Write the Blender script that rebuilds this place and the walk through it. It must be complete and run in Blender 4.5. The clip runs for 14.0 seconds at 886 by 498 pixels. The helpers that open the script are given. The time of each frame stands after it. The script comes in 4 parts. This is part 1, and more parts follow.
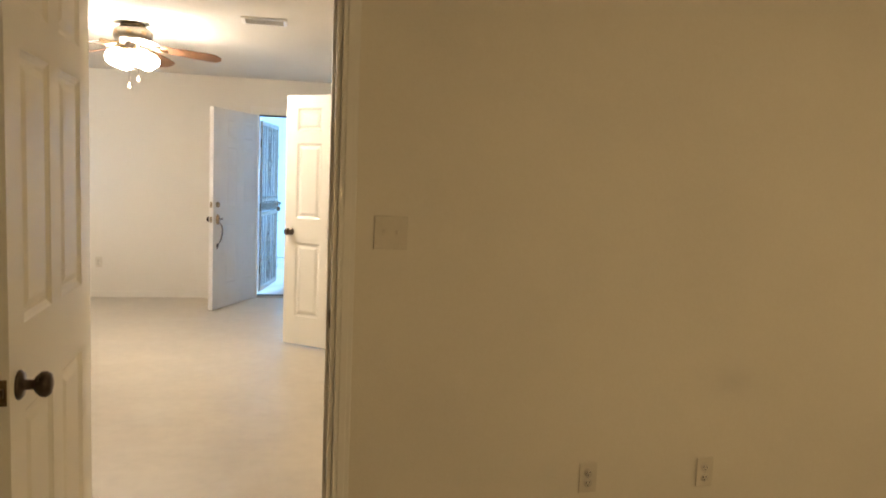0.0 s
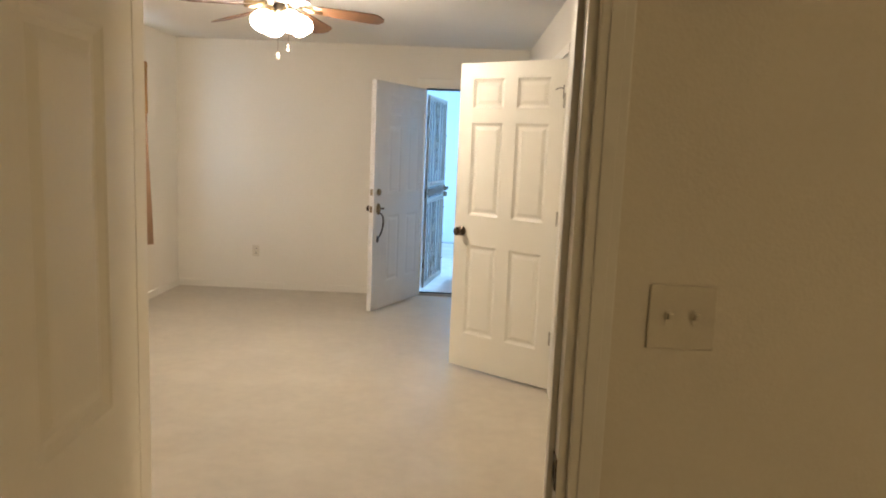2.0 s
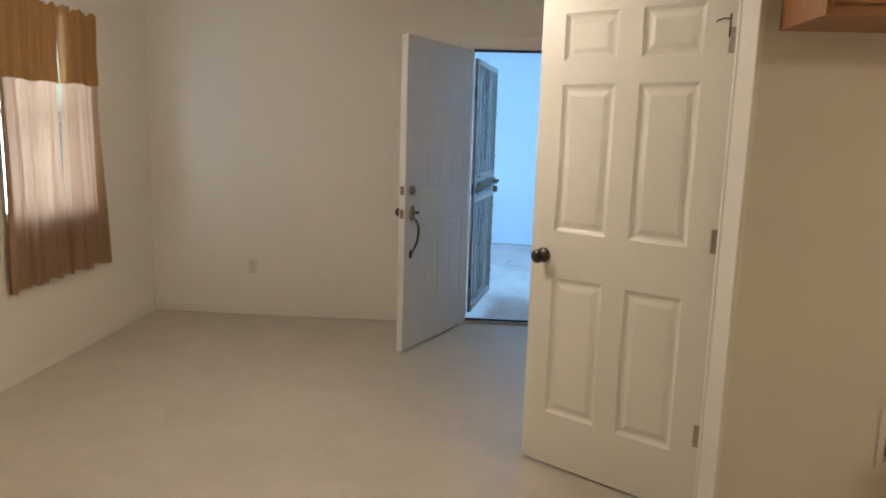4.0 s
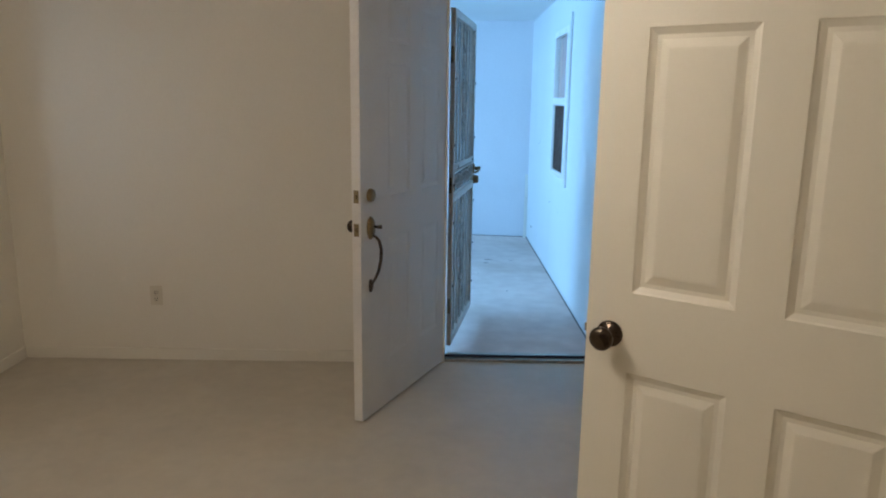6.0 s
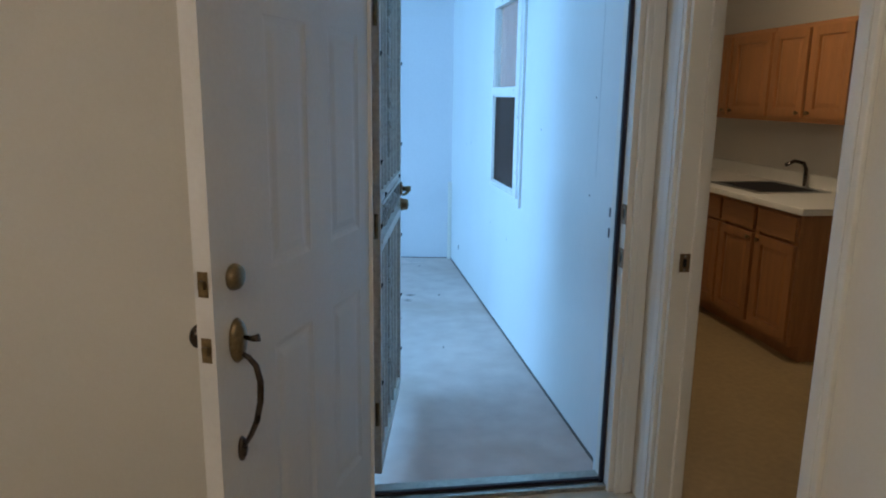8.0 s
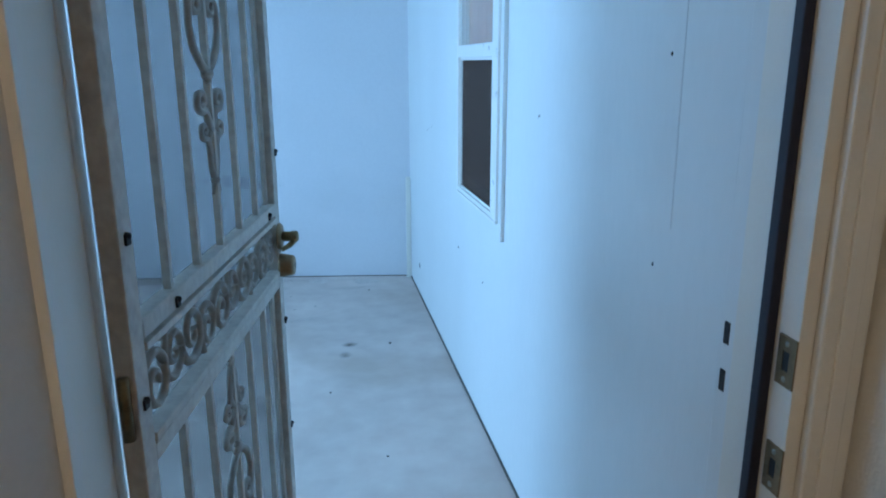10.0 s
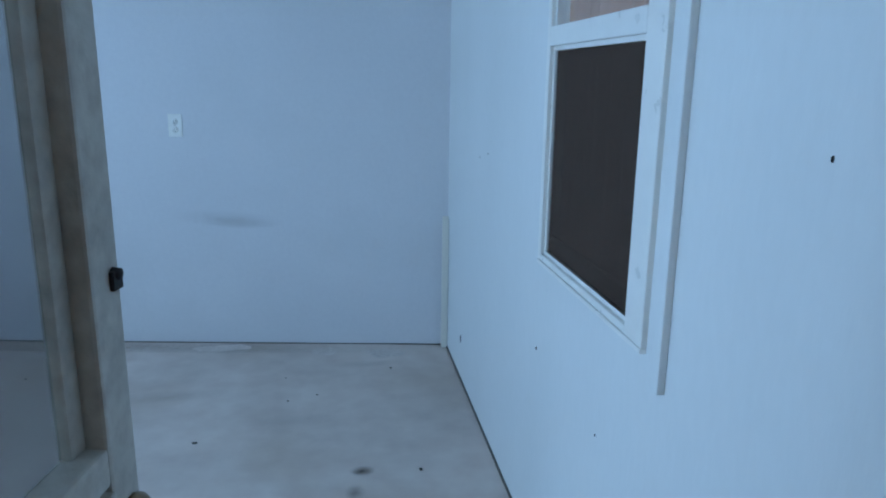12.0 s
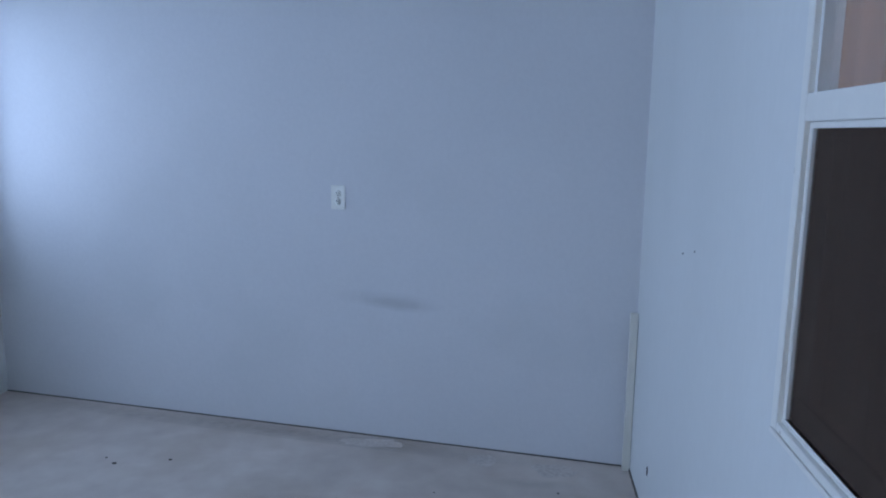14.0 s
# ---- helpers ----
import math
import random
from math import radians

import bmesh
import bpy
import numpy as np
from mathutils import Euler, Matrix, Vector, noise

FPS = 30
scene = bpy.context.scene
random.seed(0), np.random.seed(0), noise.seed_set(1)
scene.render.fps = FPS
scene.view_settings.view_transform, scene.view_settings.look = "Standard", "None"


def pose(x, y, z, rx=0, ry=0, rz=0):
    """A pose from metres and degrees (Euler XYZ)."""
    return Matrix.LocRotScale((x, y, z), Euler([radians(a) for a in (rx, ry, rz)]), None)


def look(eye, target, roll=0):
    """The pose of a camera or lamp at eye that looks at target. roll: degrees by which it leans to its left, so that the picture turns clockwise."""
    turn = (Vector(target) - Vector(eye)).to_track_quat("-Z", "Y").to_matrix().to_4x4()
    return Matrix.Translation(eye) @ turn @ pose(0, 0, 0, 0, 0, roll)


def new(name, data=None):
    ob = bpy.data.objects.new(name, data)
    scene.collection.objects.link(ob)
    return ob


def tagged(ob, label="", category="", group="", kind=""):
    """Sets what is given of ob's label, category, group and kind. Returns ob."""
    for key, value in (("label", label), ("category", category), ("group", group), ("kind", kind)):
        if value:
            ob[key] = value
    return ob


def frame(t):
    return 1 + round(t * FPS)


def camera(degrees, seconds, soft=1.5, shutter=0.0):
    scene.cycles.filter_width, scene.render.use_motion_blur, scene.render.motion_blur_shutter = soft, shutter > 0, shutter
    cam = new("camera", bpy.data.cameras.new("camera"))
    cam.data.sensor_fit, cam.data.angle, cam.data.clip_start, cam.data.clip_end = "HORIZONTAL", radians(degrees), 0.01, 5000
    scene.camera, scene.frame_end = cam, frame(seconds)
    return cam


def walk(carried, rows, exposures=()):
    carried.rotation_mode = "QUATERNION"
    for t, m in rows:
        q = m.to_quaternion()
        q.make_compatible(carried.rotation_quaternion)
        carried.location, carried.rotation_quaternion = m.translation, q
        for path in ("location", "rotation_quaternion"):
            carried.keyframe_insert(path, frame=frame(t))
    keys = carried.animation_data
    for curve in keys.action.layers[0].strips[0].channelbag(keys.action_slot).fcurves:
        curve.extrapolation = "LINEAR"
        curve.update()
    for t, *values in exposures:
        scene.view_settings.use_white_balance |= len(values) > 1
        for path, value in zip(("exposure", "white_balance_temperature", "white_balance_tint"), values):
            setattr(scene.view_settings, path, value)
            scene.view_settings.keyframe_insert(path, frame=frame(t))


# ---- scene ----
cam = camera(63.6, 14.0, soft=2.0)
PATH = [
    (0, (-0.247, -0.381, 1.412), (0.151, 1.57, 1.22), 2.3),
    (0.5, (-0.263, -0.046, 1.393), (-0.066, 1.931, 1.167), 1.6),
    (1, (-0.29, 0.168, 1.479), (-0.185, 2.146, 1.204), 2.5),
    (1.5, (-0.332, 0.349, 1.495), (-0.316, 2.328, 1.205), 1.9),
    (2, (-0.331, 0.814, 1.502), (-0.371, 2.793, 1.217), 2.4),
    (2.5, (-0.427, 1.278, 1.469), (-0.484, 3.258, 1.194), 2.1),
    (3, (-0.487, 1.73, 1.459), (-0.567, 3.708, 1.174), 1.9),
    (3.5, (-0.531, 2.152, 1.459), (-0.638, 4.125, 1.152), 1.8),
    (3.6, (-0.54, 2.23, 1.46), (-0.654, 4.202, 1.148), 1.7),
    (3.7, (-0.544, 2.305, 1.457), (-0.665, 4.276, 1.142), 1.7),
    (5.8, (-0.705, 3.815, 1.496), (-0.737, 5.772, 1.085), 1.3),
    (6, (-0.718, 3.922, 1.494), (-0.717, 5.881, 1.089), 0.8),
    (6.5, (-0.779, 4.248, 1.515), (-0.691, 6.204, 1.106), 1.4),
    (7, (-0.880, 4.650, 1.487), (-0.672, 6.601, 1.097), 0.6),
    (7.2, (-0.884, 4.826, 1.493), (-0.648, 6.773, 1.1), 0.4),
    (9.3, (-0.545, 6.650, 1.455), (-0.190, 8.557, 0.966), 0.6),
    (9.5, (-0.502, 6.828, 1.459), (-0.137, 8.73, 0.96), -0.1),
    (10, (-0.418, 7.1, 1.464), (-0.073, 9.004, 0.959), -0.1),
    (10.5, (-0.308, 7.314, 1.477), (-0.073, 9.237, 0.981), -1.4),
    (11, (-0.217, 7.612, 1.464), (-0.063, 9.554, 1.012), -1.4),
    (11.5, (-0.279, 8.019, 1.467), (-0.066, 9.951, 0.994), 0.3),
    (12, (-0.347, 8.362, 1.399), (-0.052, 10.284, 0.934), 0.8),
    (12.5, (-0.315, 8.470, 1.362), (-0.135, 10.422, 0.960), 0.9),
    (13, (-0.243, 8.688, 1.38), (-0.263, 10.658, 1.01), 0.7),
    (13.5, (-0.249, 8.807, 1.443), (-0.401, 10.773, 1.108), -0.9),
    (14, (-0.268, 8.901, 1.457), (-0.49, 10.862, 1.135), 0.8),
]
EXPOSURES = [(0, 1.45, 6500, 10), (0.5, 1.35, 6500, 10), (1.0, 1.25, 6500, 10), (1.5, 1.2, 6500, 10), (2.0, 1.05, 6500, 10), (2.5, 0.8, 6500, 10),
             (3.0, 0.55, 6400, 10), (3.7, 0.4, 6350, 10), (5.8, 0.06, 6320, 9), (6.5, -0.05, 6280, 9), (7.2, -0.10, 6270, 9), (9.3, -0.02, 6550, 10),
             (10.0, -0.20, 6750, 11), (11.0, -0.53, 7300, 15), (12.0, -0.84, 7800, 19), (12.5, -0.98, 7950, 22), (13.2, -1.04, 8250, 27), (14.0, -1.07, 8800, 35)]
walk(cam, [(t, look(eye, target, roll)) for t, eye, target, roll in PATH], EXPOSURES)

# ---- world, sun, large lights ----
world = bpy.data.worlds.new("sky_world")
world.use_nodes = True
scene.world = world
_n = world.node_tree.nodes
_sky = _n.new("ShaderNodeTexSky")
_sky.sky_type = "NISHITA"
_sky.sun_disc = False
_sky.sun_elevation, _sky.sun_rotation = radians(48), radians(80)
world.node_tree.links.new(_sky.outputs[0], _n["Background"].inputs[0])
_n["Background"].inputs[1].default_value = 0.12

sun = new("sun", bpy.data.lights.new("sun", "SUN"))
sun.data.energy, sun.data.angle, sun.data.color = 3.0, radians(0.5), (1.0, 0.93, 0.82)
sun.matrix_world = look((8, 1.5, 9), (0, 0, 0))

LAMP_WARM = (1.0, 0.80, 0.56)
# The bedroom and back kitchen strengths belong to unseen, added fill domes.
FAN_GLOW, KITCHEN_GLOW, BEDROOM_FILL_POWER, BACK_KITCHEN_FILL_POWER = 68.0, 86.0, 52.0, 36.0


def window_lamp(name, m, sx, sy, power, color):
    lamp = new(name, bpy.data.lights.new(name, "AREA"))
    lamp.data.shape, lamp.data.size, lamp.data.size_y = "RECTANGLE", sx, sy
    lamp.data.energy, lamp.data.color = power, color
    lamp.matrix_world = m
    return lamp


SKY_BLUE = (0.24, 0.55, 1.0)
window_lamp("porch_window_light", look((-3.2, 11.8, 1.55), (0, 11.8, 1.55)), 0.92, 1.02, 30, SKY_BLUE)
window_lamp("porch_window_light", look((-3.2, 9.1, 1.55), (0, 9.1, 1.45)), 1.62, 1.02, 118, SKY_BLUE)
window_lamp("room_window_light", look((-3.36, 6.63, 1.45), (0, 6.63, 1.3)), 0.8, 1.1, 22, (0.62, 0.79, 1.0))

# ---- materials ----


def surface(name, base, rough=0.6, metal=0.0, var=0.12, big=1.2, fine=45.0, grain=0.05, bump=0.05, bump_scale=160.0,
            stain=None, stain_scale=0.8, stain_amount=0.0, stretch=(1, 1, 1), spec=0.5, rough_var=0.08):
    m = bpy.data.materials.new(name)
    m.use_nodes = True
    nodes, links = m.node_tree.nodes, m.node_tree.links
    bsdf = nodes["Principled BSDF"]
    coord = nodes.new("ShaderNodeTexCoord")
    mapping = nodes.new("ShaderNodeMapping")
    mapping.inputs["Scale"].default_value = stretch
    links.new(coord.outputs["Object"], mapping.inputs[0])

    def noise_at(scale, detail=4.0):
        t = nodes.new("ShaderNodeTexNoise")
        t.inputs["Scale"].default_value, t.inputs["Detail"].default_value = scale, detail
        links.new(mapping.outputs[0], t.inputs["Vector"])
        return t

    def shade(k):
        return (*[max(0.0, min(1.0, c * k)) for c in base], 1)

    large, small = noise_at(big), noise_at(fine)
    ramp = nodes.new("ShaderNodeValToRGB")
    ramp.color_ramp.elements[0].position, ramp.color_ramp.elements[1].position = 0.3, 0.7
    ramp.color_ramp.elements[0].color, ramp.color_ramp.elements[1].color = shade(1 - var), shade(1 + var * 0.6)
    links.new(large.outputs["Fac"], ramp.inputs[0])
    mix = nodes.new("ShaderNodeMixRGB")
    mix.blend_type, mix.inputs[0].default_value = "OVERLAY", min(1.0, grain * 4)
    links.new(ramp.outputs[0], mix.inputs[1])
    links.new(small.outputs["Fac"], mix.inputs[2])
    out = mix.outputs[0]
    if stain:
        blot = noise_at(stain_scale, 6.0)
        cut = nodes.new("ShaderNodeValToRGB")
        cut.color_ramp.elements[0].position, cut.color_ramp.elements[1].position = 0.52, 0.68
        links.new(blot.outputs["Fac"], cut.inputs[0])
        scale = nodes.new("ShaderNodeMath")
        scale.operation, scale.inputs[1].default_value = "MULTIPLY", stain_amount
        links.new(cut.outputs[0], scale.inputs[0])
        over = nodes.new("ShaderNodeMixRGB")
        links.new(scale.outputs[0], over.inputs[0])
        links.new(out, over.inputs[1])
        over.inputs[2].default_value = (*stain, 1)
        out = over.outputs[0]
    links.new(out, bsdf.inputs["Base Color"])
    span = nodes.new("ShaderNodeMapRange")
    span.inputs["To Min"].default_value, span.inputs["To Max"].default_value = max(0.03, rough - rough_var), min(1, rough + rough_var)
    links.new(large.outputs["Fac"], span.inputs["Value"])
    links.new(span.outputs[0], bsdf.inputs["Roughness"])
    bsdf.inputs["Metallic"].default_value = metal
    bsdf.inputs["Specular IOR Level"].default_value = spec
    if bump:
        relief = noise_at(bump_scale, 3.0)
        b = nodes.new("ShaderNodeBump")
        b.inputs["Strength"].default_value, b.inputs["Distance"].default_value = bump, 0.01
        links.new(relief.outputs["Fac"], b.inputs["Height"])
        links.new(b.outputs[0], bsdf.inputs["Normal"])
    return m


def glow(name, color, strength):
    m = bpy.data.materials.new(name)
    m.use_nodes = True
    nodes = m.node_tree.nodes
    e = nodes.new("ShaderNodeEmission")
    e.inputs[0].default_value, e.inputs[1].default_value = (*color, 1), strength
    m.node_tree.links.new(e.outputs[0], nodes["Material Output"].inputs[0])
    return m


def cloth(name, color, through_share):
    """Woven cloth that lets part of the light through."""
    m = surface(name, color, rough=0.95, var=0.10, big=6, fine=220, grain=0.08, bump=0.12, bump_scale=500, spec=0.1)
    nodes, links = m.node_tree.nodes, m.node_tree.links
    bsdf, outp = nodes["Principled BSDF"], nodes["Material Output"]
    tr = nodes.new("ShaderNodeBsdfTranslucent")
    tr.inputs[0].default_value = (*[min(1, c * 1.25) for c in color], 1)
    mx = nodes.new("ShaderNodeMixShader")
    mx.inputs[0].default_value = through_share
    links.new(bsdf.outputs[0], mx.inputs[1])
    links.new(tr.outputs[0], mx.inputs[2])
    links.new(mx.outputs[0], outp.inputs[0])
    return m


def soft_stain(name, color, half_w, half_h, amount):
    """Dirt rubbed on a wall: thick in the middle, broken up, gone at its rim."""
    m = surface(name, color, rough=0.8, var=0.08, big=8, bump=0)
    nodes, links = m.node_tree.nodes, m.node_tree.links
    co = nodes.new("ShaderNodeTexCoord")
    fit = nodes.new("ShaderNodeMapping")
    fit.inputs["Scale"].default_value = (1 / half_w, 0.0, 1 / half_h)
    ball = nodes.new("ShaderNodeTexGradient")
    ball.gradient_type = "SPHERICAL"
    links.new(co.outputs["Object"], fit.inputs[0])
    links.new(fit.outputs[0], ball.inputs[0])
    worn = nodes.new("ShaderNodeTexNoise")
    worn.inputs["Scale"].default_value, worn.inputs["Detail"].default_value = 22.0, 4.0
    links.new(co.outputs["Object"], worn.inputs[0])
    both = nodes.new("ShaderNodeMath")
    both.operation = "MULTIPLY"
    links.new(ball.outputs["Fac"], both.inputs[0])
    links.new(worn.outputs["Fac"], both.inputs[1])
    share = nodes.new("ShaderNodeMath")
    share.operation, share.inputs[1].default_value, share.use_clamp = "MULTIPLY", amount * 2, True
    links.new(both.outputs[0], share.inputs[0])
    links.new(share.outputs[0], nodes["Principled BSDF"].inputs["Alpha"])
    return m


def glass(name):
    m = bpy.data.materials.new(name)
    m.use_nodes = True
    b = m.node_tree.nodes["Principled BSDF"]
    b.inputs["Base Color"].default_value = (0.95, 0.97, 0.97, 1)
    b.inputs["Roughness"].default_value, b.inputs["IOR"].default_value = 0.02, 1.45
    b.inputs["Transmission Weight"].default_value = 1.0
    return m


PAINT = surface("room_wall_paint", (0.74, 0.70, 0.62), rough=0.62, var=0.035, big=0.9, fine=90, grain=0.02, bump=0.10, bump_scale=140)
BED_PAINT = surface("bedroom_wall_paint", (0.72, 0.67, 0.57), rough=0.65, var=0.05, big=1.1, fine=90, grain=0.02, bump=0.10, bump_scale=140)
CEIL_PAINT = surface("ceiling_paint", (0.76, 0.74, 0.69), rough=0.8, var=0.04, big=1.0, fine=60, grain=0.03, bump=0.25, bump_scale=90)
DOOR_PAINT = surface("white_door_paint", (0.80, 0.77, 0.68), rough=0.38, var=0.03, big=2.0, fine=120, grain=0.015, bump=0.03, bump_scale=220)
OLD_DOOR_PAINT = surface("entry_door_paint", (0.70, 0.68, 0.65), rough=0.45, var=0.05, big=2.0, fine=70, grain=0.03, bump=0.05, bump_scale=120,
                         stain=(0.5, 0.45, 0.38), stain_scale=5, stain_amount=0.12)
TRIM_PAINT = surface("trim_paint", (0.78, 0.75, 0.68), rough=0.4, var=0.04, big=3, fine=120, grain=0.02, bump=0.03)
VINYL = surface("vinyl_floor", (0.50, 0.45, 0.37), rough=0.42, var=0.08, big=2.2, fine=14, grain=0.025, bump=0.006, bump_scale=40,
                stain=(0.58, 0.54, 0.46), stain_scale=3.4, stain_amount=0.3, rough_var=0.12)
KITCHEN_VINYL = surface("kitchen_vinyl", (0.34, 0.24, 0.12), rough=0.45, var=0.10, big=3.0, fine=30, grain=0.06, bump=0.03)
PORCH_WALL = surface("porch_wall_paint", (0.72, 0.74, 0.73), rough=0.55, var=0.05, big=0.8, fine=50, grain=0.02, bump=0.05, bump_scale=80,
                     stain=(0.60, 0.62, 0.60), stain_scale=0.9, stain_amount=0.25, stretch=(1, 1, 0.35))
PORCH_BACK = surface("porch_back_wall_paint", (0.66, 0.66, 0.68), rough=0.65, var=0.05, big=0.8, fine=50, grain=0.02, bump=0.05, bump_scale=80,
                     stain=(0.56, 0.57, 0.58), stain_scale=1.4, stain_amount=0.3)
CONCRETE = surface("porch_concrete", (0.60, 0.495, 0.445), rough=0.85, var=0.15, big=1.3, fine=9, grain=0.05, bump=0.015, bump_scale=50,
                   stain=(0.42, 0.315, 0.25), stain_scale=1.5, stain_amount=0.5)
EFFLORESCENCE = surface("pale_patch", (0.635, 0.54, 0.495), rough=0.9, var=0.2, big=5, fine=60, grain=0.1, bump=0.05)
OAK = surface("oak_cabinet", (0.34, 0.145, 0.052), rough=0.34, var=0.15, big=2.6, fine=22, grain=0.06, bump=0.04, bump_scale=60, stretch=(9, 9, 0.8))
OAK_FLAT = surface("oak_cabinet_rail", (0.36, 0.16, 0.06), rough=0.34, var=0.15, big=2.6, fine=22, grain=0.06, bump=0.04, bump_scale=60, stretch=(0.8, 9, 9))
LAMINATE = surface("counter_laminate", (0.72, 0.69, 0.62), rough=0.35, var=0.05, big=8, fine=150, grain=0.04, bump=0.0)
BRASS = surface("antique_brass", (0.24, 0.18, 0.10), rough=0.36, metal=1.0, var=0.25, big=30, fine=120, grain=0.08, bump=0.02)
BRIGHT_BRASS = surface("worn_brass", (0.29, 0.195, 0.115), rough=0.38, metal=1.0, var=0.2, big=30, fine=120, grain=0.06, bump=0.02)
FAN_METAL = surface("fan_pewter", (0.15, 0.13, 0.105), rough=0.35, metal=1.0, var=0.15, big=20, bump=0.01)
PEWTER = surface("dark_bronze_metal", (0.09, 0.07, 0.055), rough=0.28, metal=1.0, var=0.3, big=20, fine=80, grain=0.06, bump=0.02)
STEEL = surface("hinge_steel", (0.45, 0.42, 0.36), rough=0.35, metal=1.0, var=0.2, big=20, fine=80, grain=0.06, bump=0.02)
BLACK = surface("plain_black", (0.015, 0.014, 0.016), rough=0.7, var=0.3, bump=0.05)
NAVY = surface("weatherstrip", (0.012, 0.010, 0.022), rough=0.6, var=0.3, bump=0.05)
PLASTIC = surface("cream_plastic", (0.64, 0.59, 0.49), rough=0.35, var=0.04, big=20, fine=200, grain=0.02, bump=0.0)
WHITE_PLASTIC = surface("white_plastic", (0.80, 0.79, 0.75), rough=0.3, var=0.03, big=20, fine=200, grain=0.02, bump=0.0)
IRON_WHITE = surface("white_painted_iron", (0.56, 0.51, 0.45), rough=0.45, var=0.16, big=9, fine=60, grain=0.1, bump=0.08, bump_scale=120,
                     stain=(0.30, 0.24, 0.18), stain_scale=9, stain_amount=0.25)
# Darker copy of the iron paint: the scrolls' shaded fronts put into colour, plus stains.
IRON_SHADED = surface("shaded_painted_iron", (0.34, 0.295, 0.25), rough=0.5, var=0.2, big=12, fine=70, grain=0.1, bump=0.08, bump_scale=120,
                    stain=(0.16, 0.12, 0.09), stain_scale=12, stain_amount=0.4)
SCREEN_WIRE = surface("screen_wire", (0.014, 0.014, 0.016), rough=0.7, spec=0.15, var=0.1, bump=0)
WINDOW_SCREEN = surface("dark_window_screen", (0.080, 0.047, 0.036), rough=0.7, spec=0.2, var=0.12, big=2.5, fine=300, grain=0.1, bump=0.05, bump_scale=600)


def woven(m, gaps):
    """Makes a fine wire mesh of a material: that share of it is open."""
    nodes, links = m.node_tree.nodes, m.node_tree.links
    gap, share = nodes.new("ShaderNodeBsdfTransparent"), nodes.new("ShaderNodeMixShader")
    share.inputs[0].default_value = gaps
    links.new(nodes["Principled BSDF"].outputs[0], share.inputs[1])
    links.new(gap.outputs[0], share.inputs[2])
    links.new(share.outputs[0], nodes["Material Output"].inputs[0])


woven(WINDOW_SCREEN, 0.30)
woven(SCREEN_WIRE, 0.62)
BROWN_SHADE = surface("brown_window_shade", (0.38, 0.16, 0.095), rough=0.7, var=0.14, big=4, fine=60, grain=0.05, bump=0.05, stretch=(1, 9, 0.5))
CURTAIN = cloth("gold_brown_cloth", (0.34, 0.19, 0.075), 0.10)
SHEER = cloth("sheer_brown_cloth", (0.38, 0.245, 0.155), 0.40)
WALNUT = surface("fan_blade_wood", (0.12, 0.055, 0.025), rough=0.38, var=0.25, big=5, fine=40, grain=0.1, bump=0.03, stretch=(1, 8, 8))
GLOBE = glow("lit_fan_globe", (1.0, 0.85, 0.69), FAN_GLOW)
DOME_KITCHEN = glow("lit_kitchen_dome", LAMP_WARM, KITCHEN_GLOW)
BEDROOM_FILL = glow("bedroom_fill_glow", (1.0, 0.75, 0.43), BEDROOM_FILL_POWER)
BACK_KITCHEN_FILL = glow("back_kitchen_fill_glow", LAMP_WARM, BACK_KITCHEN_FILL_POWER)
CLEAR = glass("window_glass")
SOIL = surface("dry_ground", (0.22, 0.19, 0.14), rough=0.95, var=0.25, big=0.6, fine=20, grain=0.1, bump=0.2, bump_scale=30)
ROOFING = surface("roof_felt", (0.09, 0.09, 0.09), rough=0.9, var=0.2, bump=0.1)
BASE_LINE = surface("dark_grey_line", (0.13, 0.115, 0.10), rough=0.95, var=0.3, bump=0)
DUST = surface("dark_dirt", (0.05, 0.045, 0.04), rough=0.95, var=0.3, bump=0)
SEAM = surface("panel_seam", (0.62, 0.64, 0.635), rough=0.7, var=0.2, big=3, bump=0)
STAINLESS = surface("stainless_steel", (0.45, 0.45, 0.44), rough=0.28, metal=1.0, var=0.1, bump=0)

# ---- mesh helpers ----


def box(bm, x0, x1, y0, y1, z0, z1, bevel=0.0):
    m = bmesh.ops.create_cube(bm, size=1.0, matrix=Matrix.LocRotScale(((x0 + x1) / 2, (y0 + y1) / 2, (z0 + z1) / 2), None, (abs(x1 - x0), abs(y1 - y0), abs(z1 - z0))))
    if bevel:
        edges = list({e for v in m["verts"] for e in v.link_edges})
        bmesh.ops.bevel(bm, geom=edges, offset=bevel, segments=2, affect="EDGES", profile=0.6)
    return bm


def boxed(*a, bevel=0.0):
    return box(bmesh.new(), *a, bevel=bevel)


def lathe(profile, segs=20, m=None):
    """Turns a profile of (radius, height) round the local z axis."""
    bm = bmesh.new()
    rings = []
    for r, h in profile:
        if r < 1e-5:
            rings.append([bm.verts.new((0, 0, h))])
        else:
            rings.append([bm.verts.new((r * math.cos(math.tau * k / segs), r * math.sin(math.tau * k / segs), h)) for k in range(segs)])
    for a, b in zip(rings, rings[1:]):
        for k in range(segs):
            q = [a[k % len(a)], a[(k + 1) % len(a)], b[(k + 1) % len(b)], b[k % len(b)]]
            q = list(dict.fromkeys(q))
            if len(q) > 2:
                bm.faces.new(q)
    bmesh.ops.recalc_face_normals(bm, faces=bm.faces)
    for f in bm.faces:
        f.smooth = True
    if m is not None:
        bm.transform(m)
    return bm


